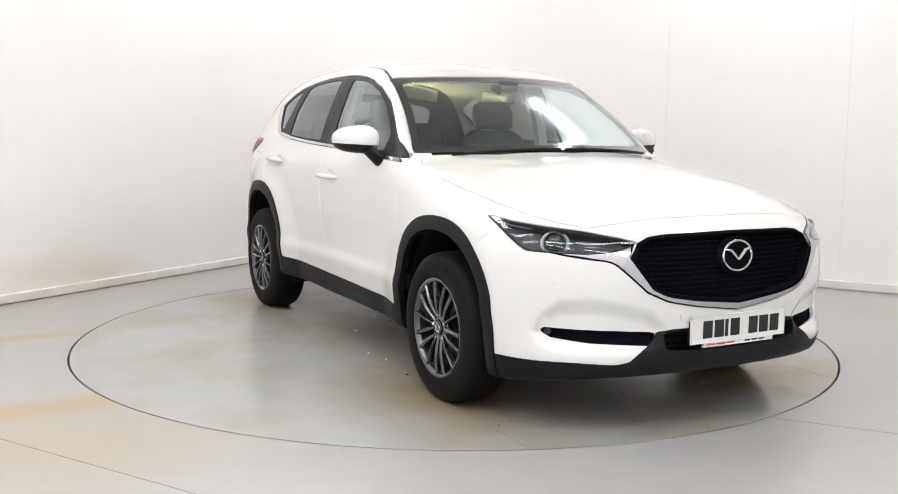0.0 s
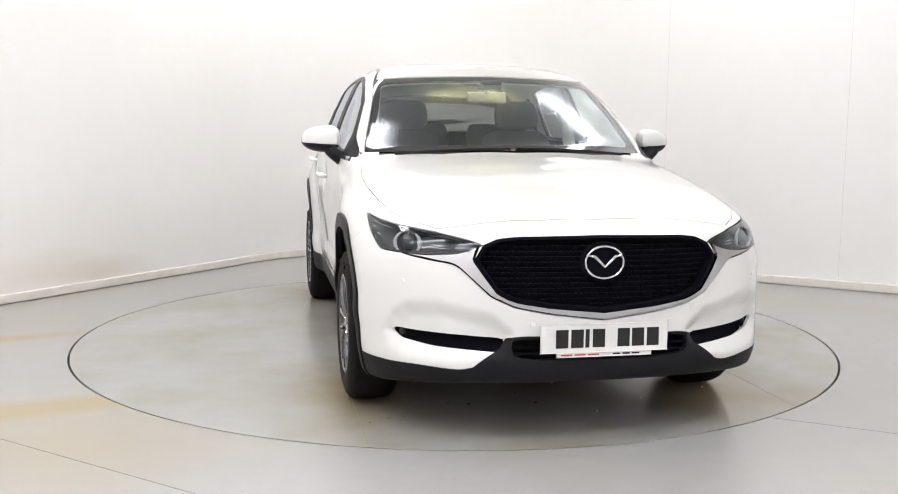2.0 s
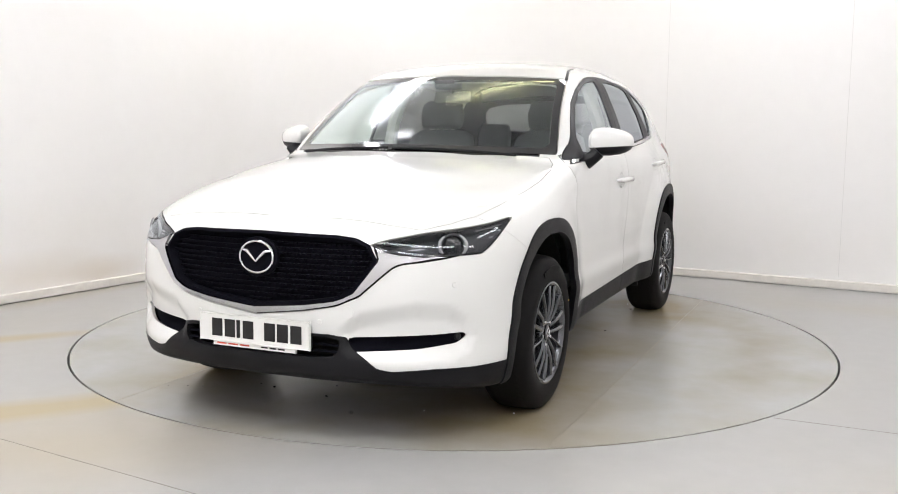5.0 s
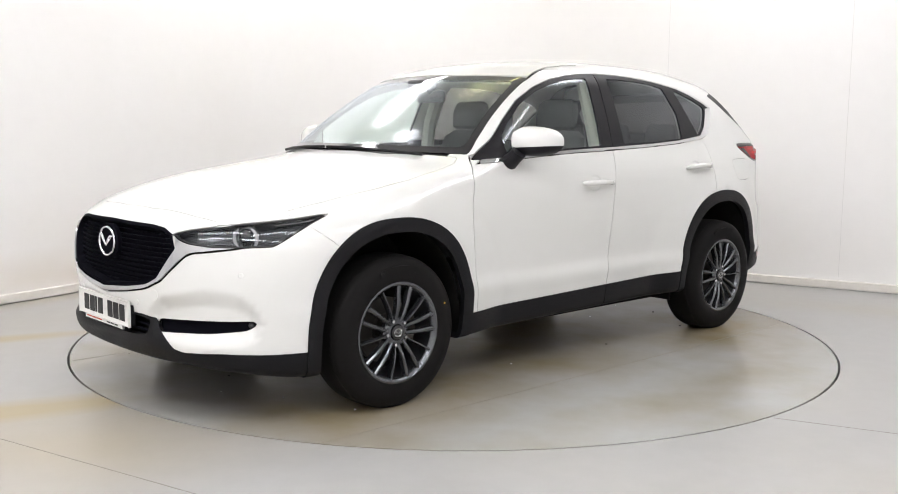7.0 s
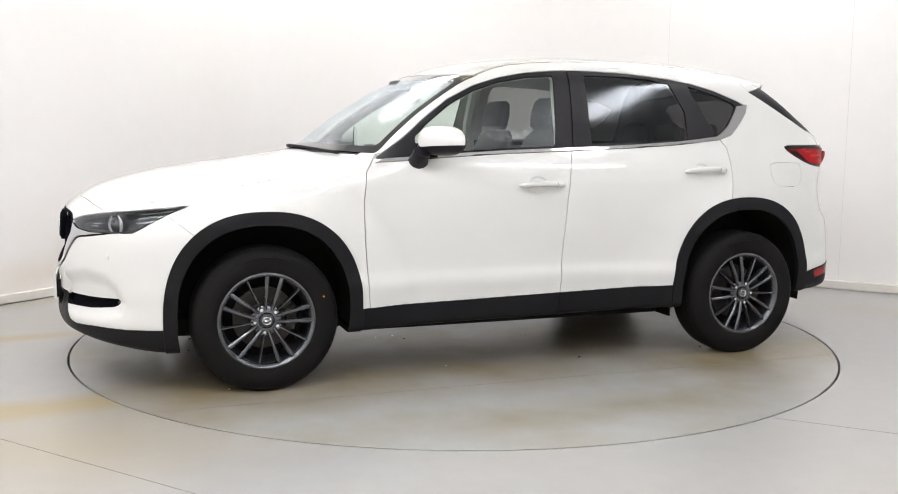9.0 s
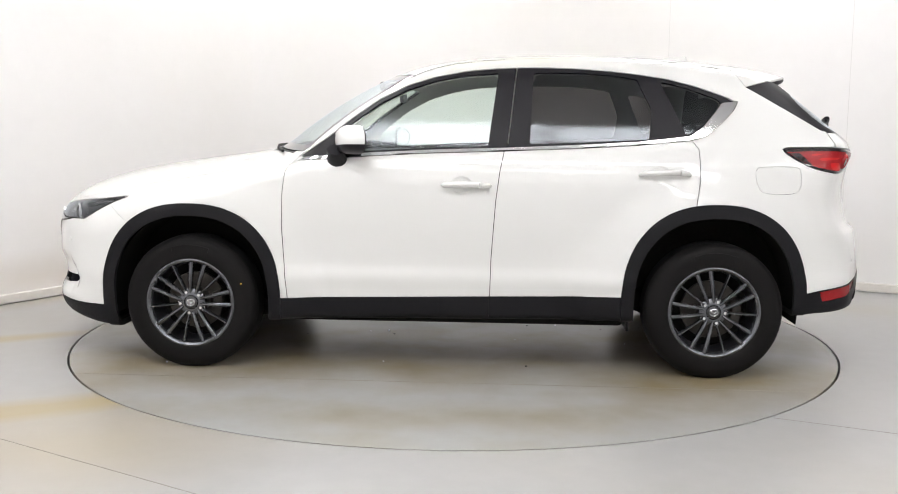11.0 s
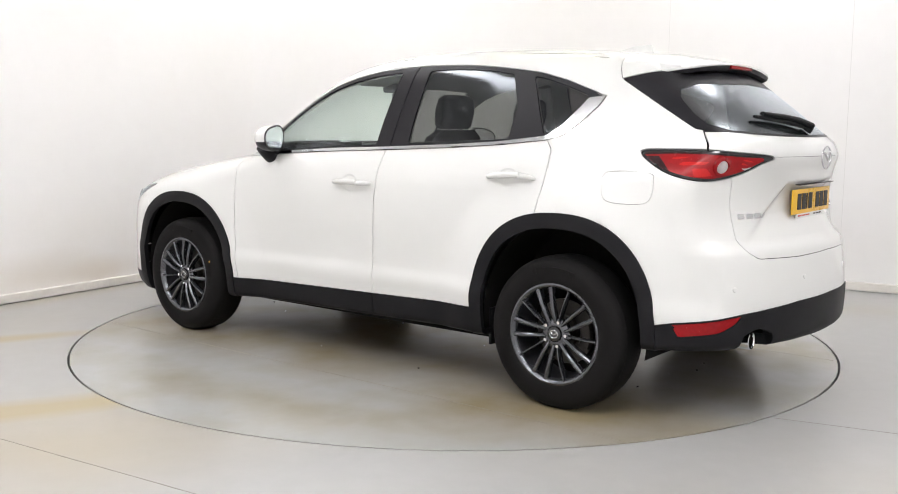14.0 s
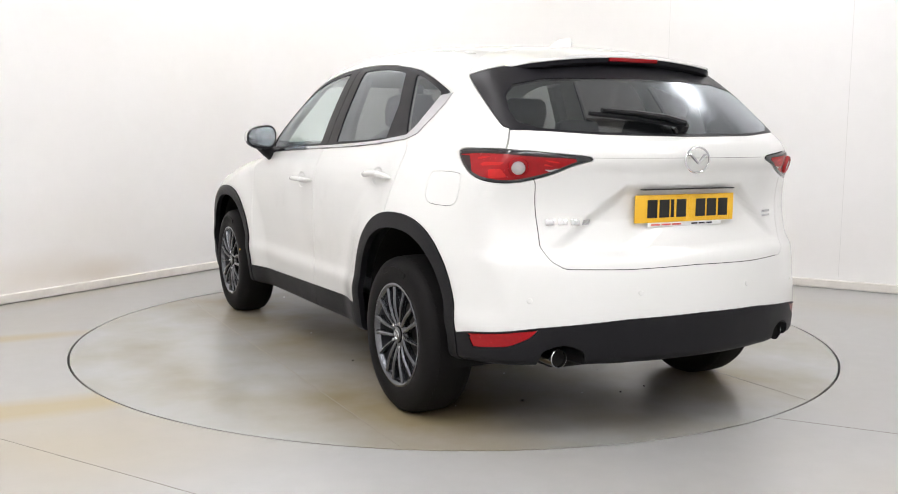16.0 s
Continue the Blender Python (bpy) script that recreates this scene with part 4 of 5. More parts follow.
    # nose
    lampf, m = take(m, Region("fcorner", HEADLAMP, lambda x, y, z: y + 1.4), .002)
    rim_in, rim_edge = take(lampf, lambda v: poly(v[:, 0] + v[:, 1], v[:, 2], HEADLAMP) + .007)
    grille, m = take(m, Region("front", GRILLE, lambda x, y, z: y + 1.6))
    wing, m = take(m, Region("front", WING, lambda x, y, z: y + 1.6), .0035)
    skin("grille_surround", wing, SATIN, car, 0, .03, .007, "chrome wing round the grille")
    gb = skin("grille", grille, GRILLE_BLACK, car, 0, 0, -.045, "black grille with fine relief")
    skin("grille_edge", clip_mesh(grille, Region("front", GRILLE)(grille[0]) + .012)[1], GRILLE_BLACK, gb, 0, .045, 0)
    for s in (1, -1):
        h = skin("headlamp", rim_in, LAMPDARK, car, s, 0, -.045, "dark slim headlamp with a projector lens")
        skin("lamp_cover", rim_in, LENS, h, s, 0, 0)
        skin("lamp_edge", rim_edge, GLOSS, h, s, .05, 0)
        for pts, mat, lift in (([(-1.58, .806), (-1.36, .824), (-1.36, .818), (-1.56, .800)], LAMPGREY, -.028),
                               ([(-1.56, .796), (-1.36, .812), (-1.36, .806), (-1.55, .791)], LAMPGREY, -.028),
                               ([(-1.66, .790), (-1.30, .778), (-1.30, .767), (-1.62, .777)], GLOSS, -.020),
                               ([(-1.04, .845), (-.88, .868), (-.885, .861), (-1.04, .837)], LAMPGREY, -.024),
                               ([(-1.04, .830), (-.90, .853), (-.905, .846), (-1.04, .823)], LAMPGREY, -.024),
                               ([(-1.12, .862), (-.88, .884), (-.88, .879), (-1.12, .856)], CLEAR, -.018)):
            bar, _ = take(rim_in, Region("fcorner", pts))
            skin("light_guide", biggest(bar), mat, h, s, 0, lift)
        p, n = on_skin(.745, .816, True, -.030)
        d = Vector((n.x * .55, n.y, 0)).normalized()
        for nm, prof, mat in (("projector_lens", [(.0001, .030), (.018, .027), (.032, .018), (.039, .002)], GLOSS),
                              ("projector_ring", [(.039, .0), (.041, .010), (.046, .006), (.047, -.03)], LAMPDARK)):
            bm = lathe(bmesh.new(), prof, 32, m=facing(p, d))
            part(nm, mirrored(bm) if s < 0 else bm, mat, h)
        for a0, a1 in ((-62, 62), (128, 232)):
            arc = [(.012, .053 * math.cos(radians(a0 + (a1 - a0) * i / 12)), .047 * math.sin(radians(a0 + (a1 - a0) * i / 12))) for i in range(13)]
            bm = sweep(bmesh.new(), arc, [.002 + .0055 * math.sin(math.pi * (i + .5) / 13) for i in range(13)], 8)
            bmesh.ops.transform(bm, matrix=facing(p, d), verts=bm.verts)
            part("light_bracket", mirrored(bm) if s < 0 else bm, LAMPGREY, h)
    # doors and flap
    fd, m = take(m, Region("side", DOOR_FRONT, lambda x, y, z: .55 - x), .0019)
    rd, m = take(m, Region("side", DOOR_REAR, lambda x, y, z: .55 - x), .0019)
    fl, m = take(m, Region("side", smoothed([(1.543, 1.052), (1.57, 1.078), (1.745, 1.078), (1.771, 1.052), (1.771, .985), (1.735, .947), (1.60, .947), (1.555, .975)], 3),
                           lambda x, y, z: .5 - x), .0010)
    for s in (1, -1):
        for nm, piece, (hy0, hy1, hz) in (("front_door", fd, (-.031, .215, .972)), ("rear_door", rd, (.964, 1.214, 1.034))):
            d = skin(nm, piece, PAINT, car, s, .014)
            pts = [on_side(hy0 + (hy1 - hy0) * u, hz + .004 * math.sin(math.pi * u), l)[0] for u, l in
                   ((0, -.002), (.04, .020), (.12, .034), (.3, .042), (.5, .044), (.68, .043), (.76, .040))]
            bm = sweep(bmesh.new(), pts, [.008, .014, .0155, .016, .016, .0155, .015], 12, squash=.95)
            part("handle", mirrored(bm) if s < 0 else bm, PAINT, d)
            pts = [on_side(hy0 + (hy1 - hy0) * u, hz, l)[0] for u, l in ((.775, .040), (.86, .036), (.95, .022), (1.0, -.002))]
            bm = sweep(bmesh.new(), pts, [.015, .0148, .013, .007], 12, squash=.95)
            part("handle_end", mirrored(bm) if s < 0 else bm, PAINT, d)
            p, n = on_side((hy0 * .6 + hy1 * .4), hz, .0012)
            bm = lathe(bmesh.new(), [(.0001, -.006), (.03, -.005), (.045, -.001), (.05, .0008)], 32)
            for v in bm.verts:
                v.co.y *= 1.15
                v.co.z *= .9
            bmesh.ops.transform(bm, matrix=facing(p, n), verts=bm.verts)
            part("handle_bowl", mirrored(bm) if s < 0 else bm, PAINT, d)
    skin("fuel_flap", fl, PAINT, car, 1, .012)
    skin("quarter_patch", fl, PAINT, car, -1, .0)
    # bumpers apart from the rest
    fb, m = take(m, lambda v: np.maximum(v[:, 1] + 1.75 + (v[:, 2] - .83) * 1.25, v[:, 1] + 1.5), .0012)
    front = skin("front_bumper", fb, PAINT, car, 0, .014)
    rb, m = take(m, lambda v: np.maximum(np.maximum(v[:, 2] - .712, 1.5 - v[:, 1]), v[:, 2] - .712 + 8 * np.maximum(1.85 - v[:, 1], 0)))
    rear = skin("rear_bumper", rb, PAINT, car, 0, .014)
    ditch, m = take(m, Region("top", [(.624, -.20), (.576, .0), (.552, .3), (.546, 1.40), (.557, 1.40), (.566, .3), (.592, .0), (.642, -.20)], lambda x, y, z: 1.45 - z))
    both("roof_moulding", biggest(ditch), CLAD, car, 0, -.008)
    skin("body", m, PAINT, car, 0, .014)
    # lining seen through joints and glass
    lin = compact(shell(na=80, ns=90, nc=34))
    for cy, cz, a, b, ia, ib in WHEELS:
        lin = take(lin, ellipse(cy, cz, ia + .02, ib + .02))[1]
    for fn in (Region("side", FRONT_GLASS, side_only), Region("side", REAR_GLASS, side_only), Region("side", QUARTER_GLASS, side_only), Region("front", SCREEN_IN, lambda x, y, z: y - .05),
               Region("front", BACKLIGHT, lambda x, y, z: 1.6 - y), Region("fcorner", HEADLAMP, lambda x, y, z: y + 1.4),
               Region("front", GRILLE, lambda x, y, z: y + 1.6), Region("fcorner", LOWER_GRILLE, lambda x, y, z: y + 1.9), Region("fcorner", FOG, lambda x, y, z: y + 1.5), notch):
        lin = take(lin, fn)[1]
    head, dark = take(lin, lambda v: np.maximum(1.19 - v[:, 2], np.abs(v[:, 1] - .3) - 1.15))
    skin("headliner", head, LIGHTTRIM, car, 0, .0, -.022)
    skin("inner_lining", dark, LINER, car, 0, .0, -.016)
    details(car, tg, front, rear, gb)
    cabin(car)
    for s in (1, -1):
        wheel(s, -1.337, car)
        wheel(s, 1.352, car)
    return car


GLOSS_TRIM = material("satin_black_trim", (.011, .0105, .013), .42, coat=.0, spec=.26, grain=300, spread=.06)


def details(car, tailgate, front, rear, grille):
    p, n = on_skin(0, .744, True, -.012)
    emblem(grille, p, Vector((0, -1, .05)), .078, True)
    p, n = on_skin(0, 1.140, False, .001)
    emblem(tailgate, p, n, .062, False)
    p, _ = on_skin(0, .44, True)
    number_plate(front, p.y - .012, .450, WHITEPLATE, True)
    boxed("plate_backing", (-.25, .25, p.y - .0115, p.y + .02, .395, .485), CLAD, front, "", .004)
    number_plate(tailgate, 2.158, .944, YELLOWPLATE, False)
    boxed("tailgate_lip", (-.24, .24, 2.165, 2.190, 1.020, 1.0245), GLOSS_TRIM, tailgate, "", .003)
    # grille relief: staggered small ribs
    bm = bmesh.new()
    spots = [((k + .5 * (r % 2)) * .0205, .575 + r * .0205) for r in range(13) for k in range(-24, 25)]
    xs, zs = np.array(spots).T
    keep = poly(np.abs(xs), zs, GRILLE) < -.02
    xs, zs = xs[keep], zs[keep]
    lo, hi = np.zeros(len(xs)), np.full(len(xs), -2.6)
    for _ in range(30):
        mid = (lo + hi) / 2
        ins = solid(xs, mid, zs) < 0
        lo, hi = np.where(ins, mid, lo), np.where(ins, hi, mid)
    for x, y, z in zip(xs, lo + .040, zs):
        box(bm, x - .0075, x + .0075, y - .010, y + .01, z - .0035, z + .0035)
    part("grille_ribs", bm, GRILLE_BLACK, grille, smooth=False)
    bm = bmesh.new()
    for z in (.385, .412):
        box(bm, -.36, .36, -2.245, -2.225, z - .004, z + .004, .002)
    part("lower_grille_bar", bm, GRILLE_BLACK, front)
    # parking sensors
    for x, z, fr, host in ((.76, .653, True, front), (.285, .505, True, front), (.70, .60, False, rear), (.28, .625, False, rear)):
        for s in (1, -1):
            p, n = on_skin(x, z, fr)
            bm = lathe(bmesh.new(), [(.0001, .003), (.009, .0028), (.0105, .0015), (.0115, -.001)], 20, m=facing(p, n))
            part("parking_sensor", mirrored(bm) if s < 0 else bm, PAINT, host)
    p, n = on_skin(.40, .548, True)
    part("towing_cover", lathe(bmesh.new(), [(.0001, .0006), (.024, .0006), (.0245, -.001)], 28, m=facing(p, n)), PAINT, front)
    for s in (1, -1):
        p, n = on_skin(.765, .440, True, -.02)
        bm = lathe(bmesh.new(), [(.0001, .010), (.010, .008), (.014, .002), (.015, -.01)], 20, m=facing(p, n))
        part("fog_lamp", mirrored(bm) if s < 0 else bm, LAMPDARK, front)
        # exhaust
        bm = bmesh.new()
        lathe(bm, [(.036, -.14), (.038, 0), (.0355, .002), (.0335, -.002), (.0325, -.13), (.0001, -.131)], 36, m=pose(.582 * s, 2.128, .370, 0, 0, 90))
        tip = part("exhaust_tip", bm, CHROME, rear, "chrome exhaust tip")
        # dark disc stands in for the shade inside the pipe
        part("bore", lathe(bmesh.new(), [(.0001, -.02), (.0315, -.012), (.0322, -.004)], 32, m=pose(.582 * s, 2.128, .370, 0, 0, 90)), LINER, tip, "dark disc for the shade inside the tip")
        # mirror
        mirror(car, s)
        # tailgate badges as plain bars
    for x0, x1, z, dz in ((.615, .43, .897, .011),):
        for k in range(4):
            w = (x0 - x1) / 4
            x = x0 - k * w - w / 2
            p, n = on_skin(x, z, False, .001)
            box_m = facing(p, n)
            boxed("model_badge", (0, .003, -w * .40, w * .40, -dz, dz), CHROME, tailgate, "chrome bars", .001, box_m)
    for dz in (-.009, .009):
        q, n = on_skin(.53, .900 + dz, False, .001)
        mm = facing(q, n)
        bm = box(bmesh.new(), 0, .003, -.04, .04, -.005, .005, .001, mm)
        part("model_badge", mirrored(bm), CHROME, tailgate, "chrome bars")
    # tailgate spoiler over the rear window
    bm = bmesh.new()
    rows = []
    for i in range(29):
        x = -.56 + 1.12 * i / 28
        tip = 1.80 - .16 * x * x - .9 * max(abs(x) - .46, 0)
        y0 = 1.52
        prof = []
        for j in range(7):
            y = y0 + (tip - y0) * j / 6
            z = float(TOP(y - SWEEP(y) * x * x) - CROWN(y) * x * x) + .003 - .25 * max(abs(x) - .47, 0) * 1.2
            prof.append((y, z))
        yt, zt = prof[-1]
        prof += [(yt + .003, zt - .008), (yt - .006, zt - .024), (yt - .07, zt - .042), (yt - .14, zt - .06), (y0, prof[0][1] - .03)]
        rows.append([bm.verts.new((x, y, z)) for y, z in prof])
    for a, b in zip(rows, rows[1:]):
        for k in range(len(a)):
            bm.faces.new((a[k], a[(k + 1) % len(a)], b[(k + 1) % len(a)], b[k]))
    bm.faces.new(rows[0])
    bm.faces.new(rows[-1][::-1])
    sp = part("spoiler", bm, PAINT, tailgate)
    bm = bmesh.new()
    rows = []
    for i in range(25):
        x = -.54 + 1.08 * i / 24
        tip = 1.80 - .16 * x * x - .9 * max(abs(x) - .46, 0)
        zt = float(TOP(tip - SWEEP(tip) * x * x) - CROWN(tip) * x * x) - .25 * max(abs(x) - .47, 0) * 1.2
        rows.append([bm.verts.new((x, yy, zz)) for yy, zz in ((tip + .0035, zt - .009), (tip - .005, zt - .027), (tip - .09, zt - .065), (tip - .13, zt - .055))])
    for a, b in zip(rows, rows[1:]):
        for k in range(4):
            bm.faces.new((a[k], a[(k + 1) % 4], b[(k + 1) % 4], b[k]))
    bm.faces.new(rows[0])
    bm.faces.new(rows[-1][::-1])
    part("spoiler_underside", bm, GLOSS_TRIM, sp)
    tz = float(TOP(1.80))
    boxed("brake_light", (-.13, .13, 1.792, 1.8065, tz - .026, tz - .010), RED, sp, "slim red high brake light", .003)
    # wiper at the back and wipers at the screen
    bm = bmesh.new()
    pts = [on_skin(x, z, False, .028)[0] for x, z in ((.0, 1.262), (.08, 1.285), (.2, 1.300), (.34, 1.312))]
    sweep(bm, pts, [.028, .026, .022, .015], 10, squash=.6)
    lathe(bm, [(.0001, .03), (.022, .026), (.026, 0)], 20, m=facing(*on_skin(.0, 1.262, False, .002)))
    part("rear_wiper", bm, CLAD, tailgate)
    bm = bmesh.new()
    pts = [on_skin(x, z, False, .013)[0] for x, z in ((.03, 1.270), (.2, 1.294), (.39, 1.310))]
    sweep(bm, pts, [.010, .013, .008], 8)
    part("wiper_blade", bm, CLAD, tailgate)
    for x0, x1 in ((.60, -.02), (-.05, -.62)):
        bm = bmesh.new()
        pts = []
        for u in (0, .33, .66, 1):
            x = x0 + (x1 - x0) * u
            y = -1.055 + .36 * x * x + .01
            pts.append((x, y, float(TOP(y - SWEEP(y) * x * x) - CROWN(y) * x * x) + .012))
        sweep(bm, pts, .008, 6)
        part("wiper", bm, CLAD, car)
    # roof fin
    bm = bmesh.new()
    rings = []
    for u, w, h in ((0, .002, .002), (.25, .018, .018), (.5, .024, .034), (.75, .025, .040), (.95, .018, .048), (1.0, .012, .044), (1.05, .012, .004)):
        y = 1.14 + .19 * u
        z = float(TOP(y)) - .002
        rings.append([bm.verts.new((a * w, y, z + b * h)) for a, b in ((-1, 0), (-.55, .5), (-.15, .95), (.15, .95), (.55, .5), (1, 0))])
    for a, b in zip(rings, rings[1:]):
        for k in range(6):
            bm.faces.new((a[k], a[(k + 1) % 6], b[(k + 1) % 6], b[k]))
    bm.faces.new(rings[0])
    bm.faces.new(rings[-1][::-1])
    part("roof_aerial", bm, PAINT, car)
    # underside
    bm = bmesh.new()
    box(bm, -.72, .72, -.90, .92, .225, .30, .02)
    box(bm, -.60, .60, -1.95, -.90, .225, .32, .02)
    box(bm, -.55, .55, .92, 2.02, .30, .40, .02)
    box(bm, -.08, .08, -.8, 1.1, .19, .24, .02)
    part("underbody", bm, LINER, car)
    bm = bmesh.new()
    sweep(bm, [(-.70, -1.337, .33), (0, -1.337, .30), (.70, -1.337, .33)], .035, 8)
    part("axle", bm, LINER, car)
    bm = bmesh.new()
    sweep(bm, [(-.70, 1.352, .33), (0, 1.352, .30), (.70, 1.352, .33)], .045, 8)
    part("axle", bm, LINER, car)
    bm = bmesh.new()
    box(bm, -.50, .50, 1.74, 1.98, .275, .39, .05)
    part("silencer", bm, LINER, car)
    for cy, cz, a, b, ia, ib in WHEELS:
        for s in (1, -1):
            bm = bmesh.new()
            rings = []
            for i in range(25):
                q = math.pi * (-.06 + 1.12 * i / 24)
                yy, zz = cy + (ia + .025) * math.cos(q), cz + (ib + .025) * math.sin(q)
                rings.append([bm.verts.new((x * s, yy, zz)) for x in (.862, .52)])
            hub = bm.verts.new((.52 * s, cy, cz))
            for p, q in zip(rings, rings[1:]):
                bm.faces.new((p[0], q[0], q[1], p[1]))
                bm.faces.new((p[1], q[1], hub))
            part("wheel_well", bm, LINER, car)
    for s in (1, -1):
        boxed("mud_flap", (.72 * s - .10, .72 * s + .10, .925, .940, .22, .40), CLAD, car, "", .004)


def mirror(car, s):
    """A door mirror: painted cap, black lower shell, foot and glass."""
    def blob(rows, n=20, power=2.6):
        bm = bmesh.new()
        rings = []
        for y, cx, cz, w, h in rows:
            r = []
            for k in range(n):
                a = 2 * math.pi * k / n
                c, d = math.cos(a), math.sin(a)
                r.append(bm.verts.new((cx + w * math.copysign(abs(c)**(2 / power), c), y, cz + h * math.copysign(abs(d)**(2 / power), d))))
            rings.append(r)
        for p, q in zip(rings, rings[1:]):
            for k in range(n):
                bm.faces.new((p[k], p[(k + 1) % n], q[(k + 1) % n], q[k]))
        bm.faces.new(rings[0])
        bm.faces.new(rings[-1][::-1])
        for v in bm.verts:
            if v.co.z > 1.18:
                v.co.z -= .16 * (v.co.z - 1.18) / .1 * (v.co.x - .90)
            else:
                v.co.z += .10 * (1.18 - v.co.z) / .06 * max(v.co.x - .93, 0)
        for v in bm.verts:
            v.co.y = -.488 + (v.co.y + .55) * .7 + .36 * (v.co.x - .95)
        return bm
    rows = [(-.655, .945, 1.192, .03, .02), (-.648, .95, 1.197, .065, .045), (-.625, .957, 1.199, .088, .064), (-.585, .962, 1.200, .100, .074),
            (-.53, .965, 1.201, .104, .078), (-.485, .966, 1.201, .103, .077)]
    bm = blob(rows)
    geom = bm.verts[:] + bm.edges[:] + bm.faces[:]
    bmesh.ops.bisect_plane(bm, geom=geom, plane_co=(.96, 0, 1.170), plane_no=(.06, 0, -1), clear_outer=True)
    bmesh.ops.holes_fill(bm, edges=[e for e in bm.edges if e.is_boundary])
    top = part("door_mirror", mirrored(bm) if s < 0 else bm, PAINT, car, "white door mirror cap with black lower shell")
    low = [(y + .003, cx - .002, cz - .004, w * .97, h * .98) for y, cx, cz, w, h in rows]
    bm = blob(low)
    bmesh.ops.bisect_plane(bm, geom=bm.verts[:] + bm.edges[:] + bm.faces[:], plane_co=(.96, 0, 1.1695), plane_no=(-.06, 0, 1), clear_outer=True)
    bmesh.ops.holes_fill(bm, edges=[e for e in bm.edges if e.is_boundary])
    part("lower_shell", mirrored(bm) if s < 0 else bm, GLOSS_TRIM, top)
    bm = bmesh.new()
    sweep(bm, [(.835, -.565, 1.085), (.865, -.575, 1.095), (.90, -.575, 1.118), (.925, -.57, 1.145)], [.060, .052, .044, .046], 12, squash=.8)
    part("foot", mirrored(bm) if s < 0 else bm, GLOSS_TRIM, top)
    bm = blob([(-.4845, .966, 1.200, .102, .076), (-.474, .966, 1.200, .099, .073), (-.478, .966, 1.200, .092, .067)])
    part("glass_surround", mirrored(bm) if s < 0 else bm, GLOSS_TRIM, top)
    bm = blob([(-.4775, .966, 1.200, .0915, .0665), (-.4755, .966, 1.200, .0905, .0655)])
    part("mirror_glass", mirrored(bm) if s < 0 else bm, MIRROR, top)


def cushion(rows, n=18, power=2.7):
    """A padded shape lofted through (centre, half width, half depth) rows stacked along z."""
    bm = bmesh.new()
    rings = []
    for cx, cy, cz, w, d in rows:
        r = []
        for k in range(n):
            a = 2 * math.pi * k / n
            c, q = math.cos(a), math.sin(a)
            r.append(bm.verts.new((cx + w * math.copysign(abs(c)**(2 / power), c), cy + d * math.copysign(abs(q)**(2 / power), q), cz)))
        rings.append(r)
    for p, q in zip(rings, rings[1:]):
        for k in range(n):
            bm.faces.new((p[k], p[(k + 1) % n], q[(k + 1) % n], q[k]))
    bm.faces.new(rings[0])
    bm.faces.new(rings[-1][::-1])
    return bm


